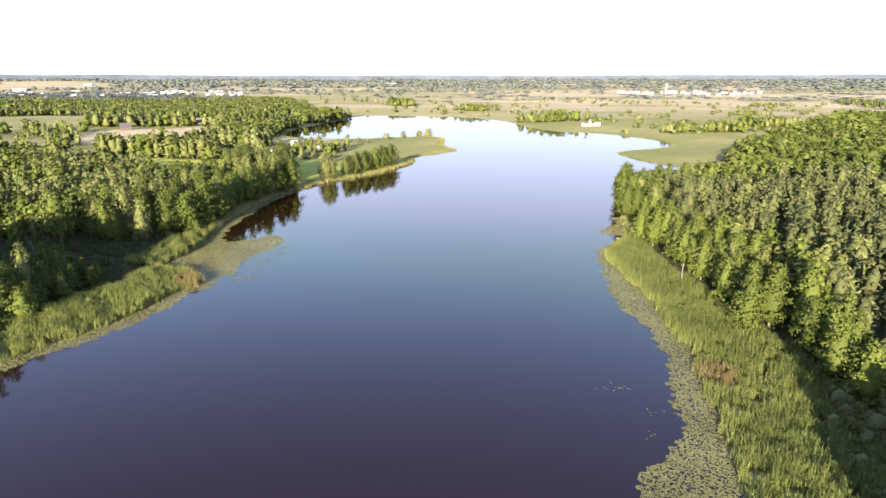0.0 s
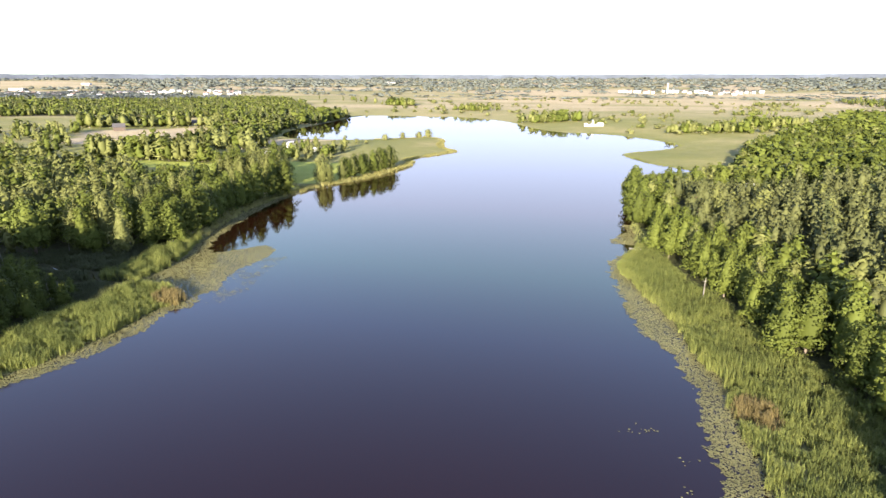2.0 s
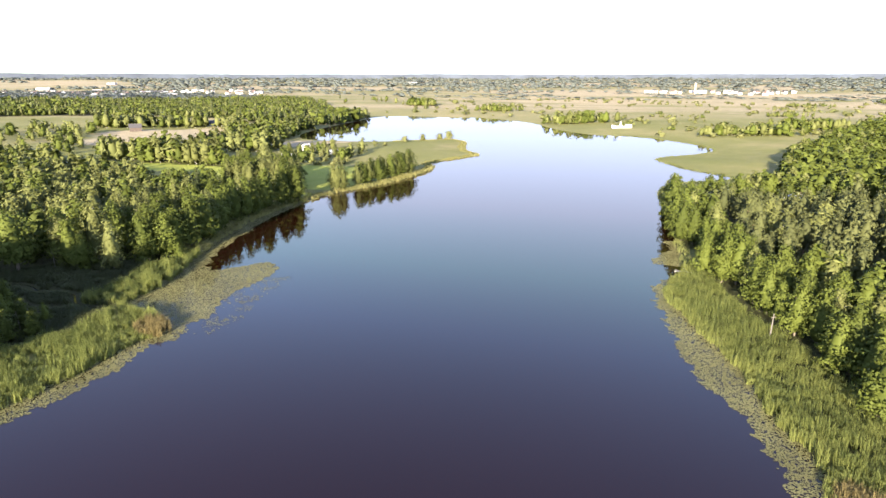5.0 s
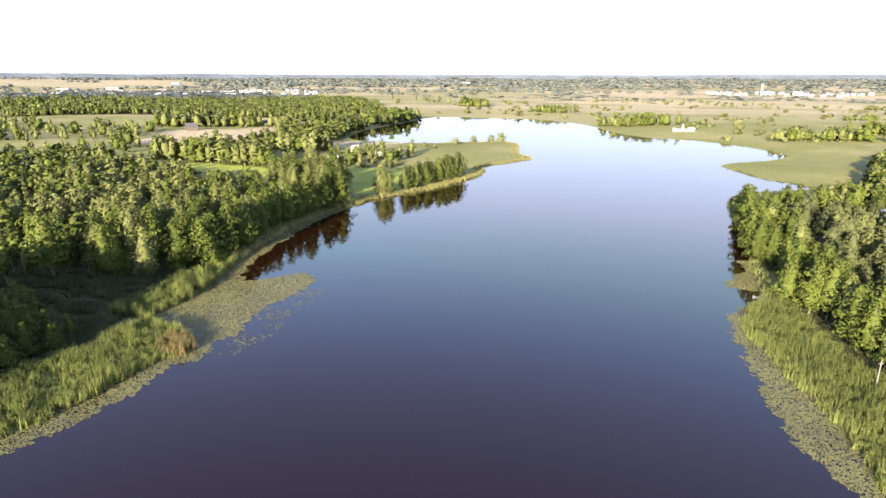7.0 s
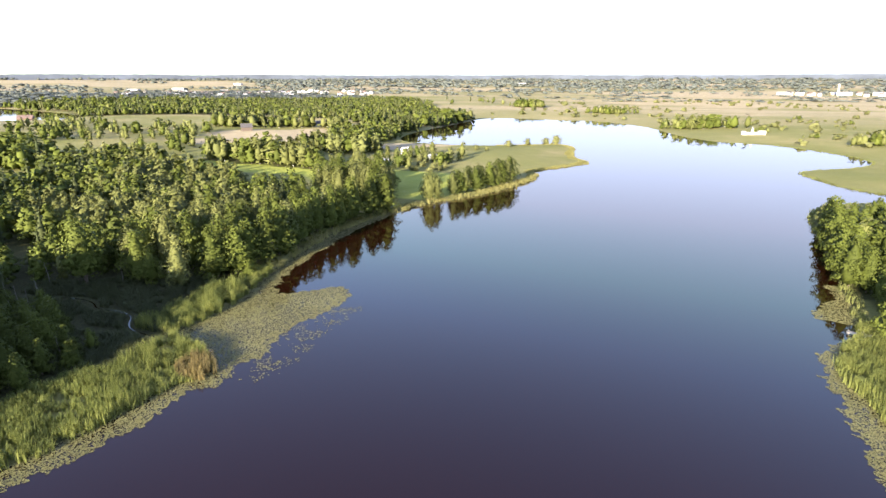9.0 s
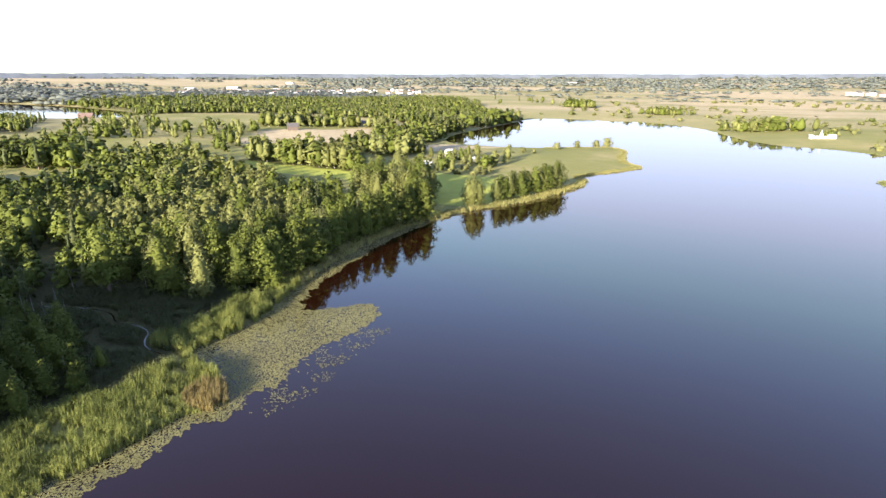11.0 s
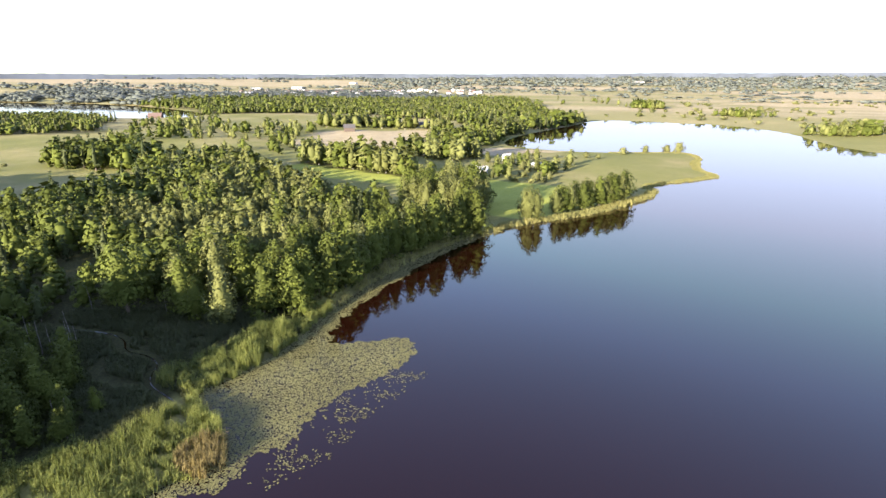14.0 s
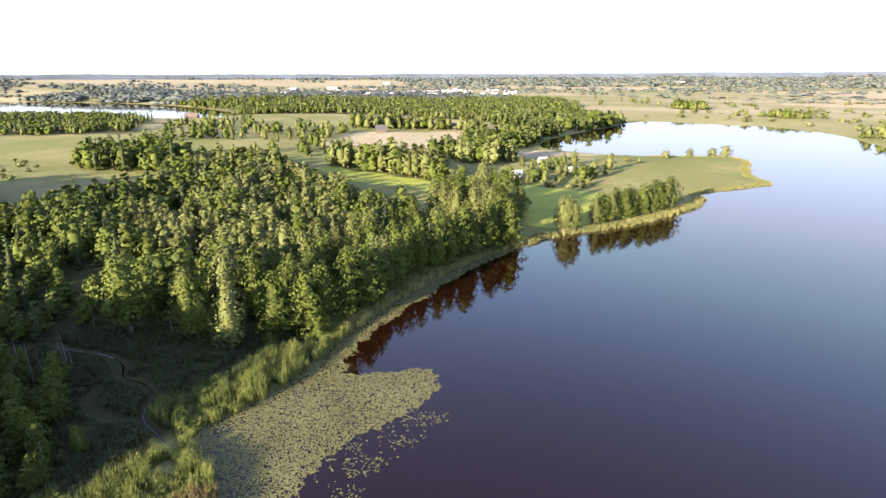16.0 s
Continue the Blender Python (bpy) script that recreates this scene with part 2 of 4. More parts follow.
WOODS = {  # name: outline, spacing of the trees
    "west": ([(-121, 213), (-119, 235), (-122, 256), (-121, 277), (-118, 292), (-124, 303), (-160, 316), (-181, 332), (-221, 345),
              (-252, 356), (-300, 390), (-340, 412), (-385, 394), (-352, 345), (-322, 318), (-305, 290), (-302, 255), (-290, 222),
              (-280, 160), (-210, 60), (-165, 30), (-145, 30), (-130, 70), (-116, 104), (-113, 122), (-112, 140), (-120, 152),
              (-138, 156), (-160, 166), (-166, 188), (-145, 201), (-130, 208)], 7.2),
    "dark_grove": ([(-426, 315), (-392, 330), (-360, 338), (-385, 395), (-440, 408), (-475, 362)], 8.0),
    "east": ([(70, 106), (71, 118), (69, 130), (65, 142), (63, 160), (62, 175), (59, 192), (57, 214), (59, 240), (66, 292), (73, 330),
              (84, 352), (110, 366), (135, 385), (168, 430), (205, 510), (290, 625), (400, 765), (495, 925), (640, 880), (420, 500), (255, 290), (180, 160),
              (140, 70), (84, 72), (78, 98)], 6.9),
    "west_near": ([(-119, 153), (-118, 140), (-120, 122), (-121, 104), (-131, 70), (-165, 60), (-180, 110), (-178, 170), (-160, 172), (-148, 168), (-136, 163), (-127, 159)], 6.0),
    "east_near": ([(52, -5), (52, 44), (57, 56), (64, 64), (100, 70), (120, 30), (90, -5)], 6.0),
    # added trees out of view, to keep low sun off the west wood
    "west_back": ([(-165, 20), (-212, 52), (-284, 152), (-356, 244), (-430, 250), (-350, 100), (-250, -30), (-165, -50)], 8.0),
    "grove": ([(-150, 322), (-122, 320), (-118, 336), (-126, 362), (-148, 382), (-168, 368)], 6.5),
    "belt": ([(-312, 446), (-300, 430), (-226, 412), (-200, 410), (-204, 428), (-240, 444)], 6.5),
    "houses": ([(-258, 480), (-212, 462), (-200, 480), (-206, 520), (-236, 552), (-262, 530)], 9.5),
    "gardens": ([(-180, 445), (-125, 432), (-108, 470), (-130, 520), (-186, 530)], 12),
    "shore_far": ([(-300, 590), (-245, 590), (-232, 640), (-250, 740), (-310, 700)], 9),
    "fields_edge": ([(-330, 560), (-290, 600), (-320, 720), (-400, 760), (-520, 720), (-480, 660), (-360, 720), (-290, 590)], 10),
    "north": ([(-865, 835), (-735, 895), (-597, 925), (-470, 880), (-345, 815), (-246, 800), (-240, 950), (-330, 1106), (-520, 1494), (-1292, 1903), (-1600, 1350)], 9.5),
    "west_far": ([(-775, 425), (-685, 455), (-660, 492), (-750, 575), (-840, 645), (-940, 680), (-1050, 670), (-1220, 595), (-1150, 480), (-950, 400)], 9.5),
    "lake_edge": ([(-275, 690), (-240, 700), (-232, 800), (-228, 900), (-230, 960), (-275, 960)], 8.5),
    "heath": ([(-600, 480), (-520, 440), (-330, 470), (-310, 540), (-400, 530), (-450, 640), (-600, 680), (-760, 720), (-700, 600)], 19),
    "meadow_left": ([(-640, 330), (-460, 335), (-400, 265), (-460, 150), (-800, 150), (-900, 330)], 19),
    "lake_far": ([(-2000, 960), (-1420, 930), (-960, 960), (-800, 840), (-720, 900), (-1000, 1300), (-2000, 1400)], 17),
    "east_far": ([(770, 1500), (700, 1180), (900, 1080), (1300, 1300), (1100, 1600)], 16),
}
STRAW = [[(-398, 523), (-445, 645), (-350, 712), (-285, 600), (-276, 529)], [(-245, 556), (-205, 604), (-150, 602), (-180, 570), (-196, 540)],
         [(560, 900), (600, 1180), (640, 1420), (900, 1700), (1500, 1600), (1300, 1000), (800, 900)],
         [(-60, 1180), (-180, 1420), (100, 1900), (700, 1900), (560, 1350), (380, 1080), (200, 1130), (60, 1180)],
         [(-1500, 2300), (-3200, 1500), (-4300, 2200), (-2300, 3300)]]
LAWN = [[(-300, 414), (-237, 386), (-193, 388), (-168, 362), (-130, 346), (-104, 344), (-92, 362), (-84, 392), (-110, 430), (-180, 440), (-205, 424), (-300, 434)]]


def one_of(polys, x, y):
    r = np.zeros(np.shape(x), bool)
    for p in polys:
        r |= ragged(p, x, y, 16.0)
    return r


def spread(lo, hi, fine_lo, fine_hi, step, grow=1.12):
    v = list(np.arange(fine_lo, fine_hi + 0.1, step))
    s = step
    while v[-1] < hi:
        s *= grow
        v.append(v[-1] + s)
    s = step
    while v[0] > lo:
        s *= grow
        v.insert(0, v[0] - s)
    return np.array(v)


def mesh_from(name, verts, tris, mats, face_mat=None, tone=None, smooth_faces=False):
    me = bpy.data.meshes.new(name)
    verts, tris = np.asarray(verts, np.float32), np.asarray(tris, np.int32)
    n = tris.shape[1]
    me.vertices.add(len(verts))
    me.vertices.foreach_set("co", verts.ravel())
    me.loops.add(tris.size)
    me.loops.foreach_set("vertex_index", tris.ravel())
    me.polygons.add(len(tris))
    me.polygons.foreach_set("loop_start", np.arange(0, tris.size, n, dtype=np.int32))
    for m in mats:
        me.materials.append(m)
    if face_mat is not None:
        me.polygons.foreach_set("material_index", np.asarray(face_mat, np.int32))
    me.polygons.foreach_set("use_smooth", np.full(len(tris), smooth_faces))
    if tone is not None:
        a = me.attributes.new("tone", "FLOAT", "POINT")
        a.data.foreach_set("value", np.asarray(tone, np.float32))
    me.update(calc_edges=True)
    return me


def build_ground():
    xs = spread(-4600, 4600, -330, 190, 3.5, 1.075)
    ys = spread(-1500, 4600, -20, 560, 3.5, 1.045)
    gx, gy = np.meshgrid(xs, ys)
    sd = shore(gx, gy)
    z = ground_z(gx, gy, sd)
    nx, ny = len(xs), len(ys)
    i = (np.arange(ny - 1)[:, None] * nx + np.arange(nx - 1)[None]).ravel()
    quads = np.stack([i, i + 1, i + nx + 1, i + nx], 1)
    me = mesh_from("ground", np.stack([gx, gy, z], -1).reshape(-1, 3), quads, [ground_mat], smooth_faces=True)
    cover = np.zeros((ny, nx, 4), np.float32)
    r = np.hypot(gx, gy)
    cover[..., 0] = one_of(STRAW[:2], gx, gy) | ((r > 1900) & (waves(gx / 2.6, gy, 150, 9) > 0.2))
    patch = np.clip(0.85 + 0.9 * waves(gx / 3.0, gy, 26, 4) + 0.5 * waves(gx / 2, gy, 75, 1), 0.1, 1)
    cover[..., 0] = np.maximum(cover[..., 0], one_of(STRAW[2:], gx, gy) * patch)
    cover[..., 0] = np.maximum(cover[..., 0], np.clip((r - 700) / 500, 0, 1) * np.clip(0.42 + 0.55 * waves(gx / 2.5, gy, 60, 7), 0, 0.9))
    cover[..., 1] = one_of(LAWN, gx, gy) * 1.0
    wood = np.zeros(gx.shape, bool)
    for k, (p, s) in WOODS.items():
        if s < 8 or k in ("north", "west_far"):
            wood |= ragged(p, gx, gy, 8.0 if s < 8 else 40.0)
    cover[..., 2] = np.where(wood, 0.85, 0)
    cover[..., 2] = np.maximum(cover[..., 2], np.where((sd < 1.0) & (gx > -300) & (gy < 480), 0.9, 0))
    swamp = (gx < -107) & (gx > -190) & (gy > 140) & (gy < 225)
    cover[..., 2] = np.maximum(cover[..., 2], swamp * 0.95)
    # shade below the east wood, painted on the ground in the soil colour
    clearing_shade = (gx > 52) & (gx < 110) & (gy > -10) & (gy < 230)
    cover[..., 2] = np.maximum(cover[..., 2], clearing_shade * 0.95)
    cover[..., 3] = 1
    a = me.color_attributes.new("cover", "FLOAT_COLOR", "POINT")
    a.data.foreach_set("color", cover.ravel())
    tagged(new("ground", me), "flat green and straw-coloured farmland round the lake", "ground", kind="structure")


build_ground()


def build_water(name, x0, x1, y0, y1, label):
    n = 12
    u, v = np.meshgrid(np.linspace(x0, x1, n), np.linspace(y0, y1, n))
    i = (np.arange(n - 1)[:, None] * n + np.arange(n - 1)[None]).ravel()
    me = mesh_from(name, np.stack([u, v, u * 0], -1).reshape(-1, 3), np.stack([i, i + 1, i + n + 1, i + n], 1), [water_mat])
    tagged(new(name, me), label, "lake", kind="structure")


build_water("water", -260, 190, -320, 1015, "calm dark blue lake water mirroring the pale sky")
build_water("water_far", -2520, -830, 500, 1140, "pale second lake among far woods")


def build_skyline():
    """Wooded hills that close the plain, distance haze put into their blue-grey colour."""
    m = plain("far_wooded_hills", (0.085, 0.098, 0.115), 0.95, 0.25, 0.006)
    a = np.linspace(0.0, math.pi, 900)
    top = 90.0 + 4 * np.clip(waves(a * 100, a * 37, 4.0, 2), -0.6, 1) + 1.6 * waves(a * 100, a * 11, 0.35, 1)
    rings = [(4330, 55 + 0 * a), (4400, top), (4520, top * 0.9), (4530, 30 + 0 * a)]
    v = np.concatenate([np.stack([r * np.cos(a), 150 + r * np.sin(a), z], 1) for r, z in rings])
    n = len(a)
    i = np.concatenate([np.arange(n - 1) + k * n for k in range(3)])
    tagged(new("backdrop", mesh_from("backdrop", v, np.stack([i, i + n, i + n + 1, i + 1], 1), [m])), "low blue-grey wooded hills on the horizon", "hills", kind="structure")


build_skyline()

# ---- tree shapes ----
CORES = {}
for level in (1, 2):
    _b = bmesh.new()
    bmesh.ops.create_icosphere(_b, subdivisions=level, radius=1.0)
    CORES[level] = np.array([v.co[:] for v in _b.verts]), np.array([[v.index for v in f.verts] for f in _b.faces])
    _b.free()


def unit(a):
    return a / (np.linalg.norm(a, axis=-1, keepdims=True) + 1e-9)


def tube(points, radii, sides=5):
    points = np.asarray(points, float)
    ang = np.arange(sides) / sides * 2 * np.pi
    v = np.concatenate([p + r * np.stack([np.cos(ang), np.sin(ang), 0 * ang], 1) for p, r in zip(points, radii)])
    f = []
    for k in range(len(points) - 1):
        for s in range(sides):
            a, b = k * sides + s, k * sides + (s + 1) % sides
            f += [(a, b, b + sides), (a, b + sides, a + sides)]
    return v, np.array(f)


def merge(parts):
    vs, fs, n = [], [], 0
    for v, f in parts:
        vs.append(v)
        fs.append(np.asarray(f) + n)
        n += len(v)
    return np.concatenate(vs), np.concatenate(fs)


FORM = {  # height, crown radius, crown start, bough size by crown radius, bough flatness
    "alder": (17.5, 4.5, 0.06, 0.44, 0.62),
    "birch": (17.0, 3.6, 0.05, 0.38, 1.0),
    "pine": (18.0, 3.1, 0.34, 0.36, 0.7),
    "spruce": (19.0, 2.8, 0.08, 0.34, 0.5),
    "linden": (18.5, 6.0, 0.16, 0.33, 0.7),
    "willow": (6.0, 3.2, 0.02, 0.36, 0.8),
}


def profile(kind, u):
    """How wide the crown is at the share u of its height."""
    u = np.clip(u, 0, 1)
    if kind == "spruce":
        return (1 - u) ** 0.85 + 0.04
    if kind == "pine":
        return np.sin(np.pi * np.clip(0.15 + 0.8 * u, 0, 1)) ** 0.6
    if kind == "alder":
        return np.sin(np.pi * np.clip(0.27 + 0.71 * u, 0, 1)) ** 0.8 * (1.08 - 0.2 * u)
    if kind == "birch":
        return np.sin(np.pi * np.clip(0.16 + 0.8 * u, 0, 1)) ** 0.8
    return np.sqrt(np.clip(1 - (1.75 * u - 0.8) ** 2, 0.03, 1))


def tree_shape(kind, seed, boughs, leaves, leaf, core=1, limbs=6):
    """Crown and trunk, as vertices and triangles, standing on z = 0: a dark heart, boughs round it, leaf sprays on each bough."""
    g = np.random.default_rng(seed)
    H, R, start, br, flat = FORM[kind]
    H, R = H * g.uniform(0.92, 1.08), R * g.uniform(0.85, 1.15)
    start = start if limbs else start * 0.4
    lean = g.uniform(-0.5, 0.5, 2)
    # the heart of the crown
    cv, cf = CORES[core]
    u = (cv[:, 2] + 1) / 2
    flat_r = np.linalg.norm(cv[:, :2], axis=1, keepdims=True)
    ring = np.where(flat_r > 1e-3, cv[:, :2] / np.maximum(flat_r, 1e-3), 0) * np.minimum(1, flat_r * 1.6)
    wide = profile(kind, u) * R * (0.5 if limbs else 0.56) * (1 + g.uniform(-0.18, 0.18, len(cv)))
    heart = np.stack([ring[:, 0] * wide + lean[0] * u, ring[:, 1] * wide + lean[1] * u, H * (start + (1 - start) * 0.86 * u)], 1)
    parts = [(heart, cf)]
    # boughs
    u = ((np.arange(boughs) + g.uniform(0, 1, boughs)) / boughs) ** (1.0 if kind == "spruce" else 0.85)
    ang = np.arange(boughs) * 2.4 + g.uniform(-0.6, 0.6, boughs)
    b_r = br * R * g.uniform(0.7, 1.3, boughs) * (1.15 - 0.45 * u)
    rad = np.clip(profile(kind, u) * R - 0.7 * b_r, 0, None) * g.uniform(0.62, 1.2, boughs)
    c = np.stack([np.cos(ang) * rad + lean[0] * u, np.sin(ang) * rad + lean[1] * u, H * (start + (1 - start) * u) - b_r * 0.7 * u], 1)
    b_s = np.stack([b_r, b_r, b_r * flat], 1)
    # leaf sprays, on the upper and outer side of every bough
    k = g.choice(boughs, leaves, p=b_r ** 2 / (b_r ** 2).sum())
    out = np.stack([np.cos(ang[k]), np.sin(ang[k]), np.zeros(leaves)], 1)
    d = unit(g.normal(size=(leaves, 3)) + 0.6 * out + np.array([0, 0, 0.4]))
    p = c[k] + d * b_s[k] * g.uniform(0.72, 1.12, (leaves, 1))
    if kind == "birch":
        p[:, 2] -= g.exponential(0.45, leaves)
    whole = unit((p - [0, 0, H * 0.42]) / [R, R, H * 0.5])
    nrm = unit(0.9 * d + 0.55 * whole + 0.24 * g.normal(size=(leaves, 3)))
    t1 = unit(np.cross(nrm, g.normal(size=(leaves, 3))))
    t2 = np.cross(nrm, t1)
    s = leaf * g.uniform(0.55, 1.3, (leaves, 1))
    sag = nrm * s * 0.22
    if kind in ("pine", "birch"):
        t1, t2 = t1 * 1.2, t2 * 0.75
    q = np.stack([p - t1 * s, p + t2 * s * 0.7 - sag, p + t1 * s, p - t2 * s * 0.7 - sag], 1).reshape(-1, 3)
    i = np.arange(leaves)[:, None] * 4
    parts.append((q, np.concatenate([i + [0, 1, 2], i + [0, 2, 3]])))
    crown = merge(parts)
    top = H * (0.86 if limbs else 0.55) * (1.0 if kind != "willow" else 0.55)
    r0 = 0.017 * H if kind != "linden" else 0.026 * H
    rings = 6 if limbs else 2
    zz = np.linspace(-0.4, top, rings)
    bend = np.cumsum(g.uniform(-0.12, 0.12, (rings, 2)), 0)
    pts = np.stack([bend[:, 0] + lean[0] * zz / H, bend[:, 1] + lean[1] * zz / H, zz], 1)
    tr = [tube(pts, np.linspace(r0, r0 * 0.2, rings), 6 if limbs else 3)]
    for n in range(limbs):
        k = (n * boughs) // max(limbs, 1)
        z0 = max(c[k, 2] - 1.2, H * start * 0.8)
        a = np.array([np.interp(z0, zz, pts[:, 0]), np.interp(z0, zz, pts[:, 1]), z0])
        tr.append(tube([a, (a + c[k]) / 2 + [0, 0, -0.15], c[k]], [r0 * 0.4, r0 * 0.28, r0 * 0.12], 4))
    return crown, merge(tr)


BARK = {"alder": bark_mat, "birch": birch_bark, "pine": pine_bark, "spruce": bark_mat, "linden": bark_mat, "willow": bark_mat}
TREE_LABEL = {
    "alder": ("tall dark green alder with a narrow dense crown", "tree"),
    "birch": ("pale yellow-green birch with drooping leaves, white trunk", "tree"),
    "pine": ("grey-green pine with bare orange trunk", "tree"),
    "spruce": ("dark green pointed spruce with tiered branches", "tree"),
    "linden": ("broad round-crowned bright green linden at forest edge", "tree"),
    "willow": ("low rounded green willow bush on open grass", "bush"),
}
TREE_NAME = {"alder": "alder_tree", "birch": "birch_tree", "pine": "pine_tree", "spruce": "spruce_tree", "linden": "linden_tree", "willow": "willow_bush"}
DETAIL = {"alder": (32, 1080, 0.38), "birch": (40, 1050, 0.34), "pine": (30, 640, 0.40), "spruce": (36, 520, 0.42), "linden": (70, 1700, 0.46), "willow": (16, 300, 0.36)}
VARIANTS = {"alder": 6, "birch": 4, "pine": 4, "spruce": 2, "linden": 2, "willow": 3}
near_mesh = {}
for s_i, kind in enumerate(FORM):
    for v in range(VARIANTS[kind]):
        cr, tk = tree_shape(kind, 100 * s_i + v, *DETAIL[kind], core=2)
        near_mesh[kind, v] = (mesh_from("crown", *cr, [leaf_mat[kind]], smooth_faces=True), mesh_from("trunk", *tk, [BARK[kind]]))


def shapes_of(seed, boughs, leaves, leaf, core):
    """Four crowns of each kind, plainer the farther off they stand."""
    return {(k, v): tree_shape(k, seed + 100 * i + v, boughs, leaves, leaf * FORM[k][1] / 3.9, core, 0) for i, k in enumerate(FORM) for v in range(4)}


mid_shape = shapes_of(1000, 20, 225, 0.76, 1)
back_shape = shapes_of(1500, 12, 64, 1.3, 1)
far_shape = shapes_of(2000, 6, 12, 2.3, 1)


def spread_out(shape):
    """A grove seen from afar, much wider than one tree."""
    return shape[0] * np.array([4.4, 4.4, 0.75]), shape[1]


skyline_shape = {k: (spread_out(c), None) for k, (c, _) in shapes_of(2500, 3, 4, 2.6, 1).items()}
rnd = np.random.default_rng(5)


def plant(kind, x, y, scale=1.0, wide=1.0, label="", group=""):
    """One tree that can be told apart: trunk and crown under an empty at its foot."""
    v = int(rnd.integers(VARIANTS[kind]))
    root = new(TREE_NAME[kind])
    root.matrix_world = pose(x, y, float(ground_z(x, y)) - 0.05, 0, 0, rnd.uniform(0, 360)) @ Matrix.Diagonal((scale * wide, scale * wide, scale, 1))
    lab, cat = TREE_LABEL[kind]
    tagged(root, label or lab, cat, group)
    for name, me in zip(("crown", "trunk"), near_mesh[kind, v]):
        new(name, me).parent = root
    return root


def wood_stuff(name, trees, shapes, label, wide=1.35, one_mat=None):
    """Many trees that nobody could count, as one mesh."""
    kinds = sorted({t[0] for t in trees})
    mats = [one_mat or leaf_stuff[k] for k in kinds] + [BARK[k] for k in kinds]
    vs, fs, ms, ts, n = [], [], [], [], 0
    variants = max(v for _, v in shapes) + 1
    zs = ground_z(np.array([t[1] for t in trees]), np.array([t[2] for t in trees]))
    for (kind, x, y, sc), z in zip(trees, zs):
        crown, trunk = shapes[kind, int(rnd.integers(variants))]
        a, tone = rnd.uniform(0, 6.283), rnd.uniform()
        ca, sa = math.cos(a), math.sin(a)
        rot = np.array([[ca, sa, 0], [-sa, ca, 0], [0, 0, 1]]) * sc * np.array([wide, wide, 1.0] if kind != "pine" else [1.12, 1.12, 1.0])
        for piece, mi in ((crown, kinds.index(kind)), (trunk, len(kinds) + kinds.index(kind))):
            if piece is None:
                continue
            v, f = piece
            vs.append(v @ rot + [x, y, z])
            fs.append(f + n)
            ms.append(np.full(len(f), mi))
            ts.append(np.full(len(v), tone))
            n += len(v)
    me = mesh_from(name, np.concatenate(vs), np.concatenate(fs), mats, np.concatenate(ms), np.concatenate(ts), True)
    tagged(new(name, me), label, "woodland", kind="stuff")


def scatter(poly, step, jitter=0.42):
    p = np.array(poly)
    gx, gy = np.meshgrid(np.arange(p[:, 0].min(), p[:, 0].max(), step), np.arange(p[:, 1].min(), p[:, 1].max(), step))
    gx = gx + rnd.uniform(-jitter, jitter, gx.shape) * step + (np.arange(gx.shape[0]) % 2)[:, None] * step * 0.5
    gy = gy + rnd.uniform(-jitter, jitter, gy.shape) * step
    keep = ragged(poly, gx, gy, 8.0 if step < 8 else 40.0)
    if step > 8:
        keep &= waves(gx, gy, step * 2.6, 2) > -0.42
    return gx[keep], gy[keep]


CLEAR = [(108, 351, 9), (130, 326, 13), (118, 340, 8), (-230, 524, 12), (-173, 509, 12), (-167, 449, 10), (-145, 492, 9), (-419, 650, 16), (-373, 741, 16),
         (-152, 192, 10), (-126, 200, 5)]


def free(x, y):
    ok = np.ones(np.shape(x), bool)
    for cx, cy, r in CLEAR:
        ok &= np.hypot(x - cx, y - cy) > r
    return ok


# ---- woods ----
def pick(zone, x, y):
    """The species of a tree by where it stands."""
    r, n = rnd.uniform(), float(waves(np.array(x), np.array(y), 30, 3))
    if zone in ("east", "east_near"):
        inland = x - 60
        if inland > 22 + 18 * n and y < 330:
            return "pine" if r < 0.8 else ("spruce" if r < 0.86 else "birch")
        return "alder" if r < 0.85 else "birch"
    if zone in ("west", "west_near", "west_back", "dark_grove"):
        if zone == "west" and (-255 < x < -138 and y > 228 and n > -0.35 or y > 345):
            return "birch" if r < 0.75 else "alder"
        if x < -175:
            return "linden" if r < 0.2 else ("alder" if r < 0.8 else "spruce")
        return "alder" if r < 0.86 else ("spruce" if r < 0.92 else "birch")
    if zone in ("grove", "belt", "houses", "heath", "shore_far", "fields_edge"):
        return "birch" if r < 0.6 else "alder"
    if zone == "gardens":
        return "linden" if r < 0.15 else ("willow" if r < 0.6 else "birch")
    if zone == "meadow_left":
        return "willow"
    # far woods: dark spruce and pine leaves stand in for shade between crowns
    return "alder" if r < 0.4 else ("spruce" if r < 0.6 else ("pine" if r < 0.85 else "birch"))


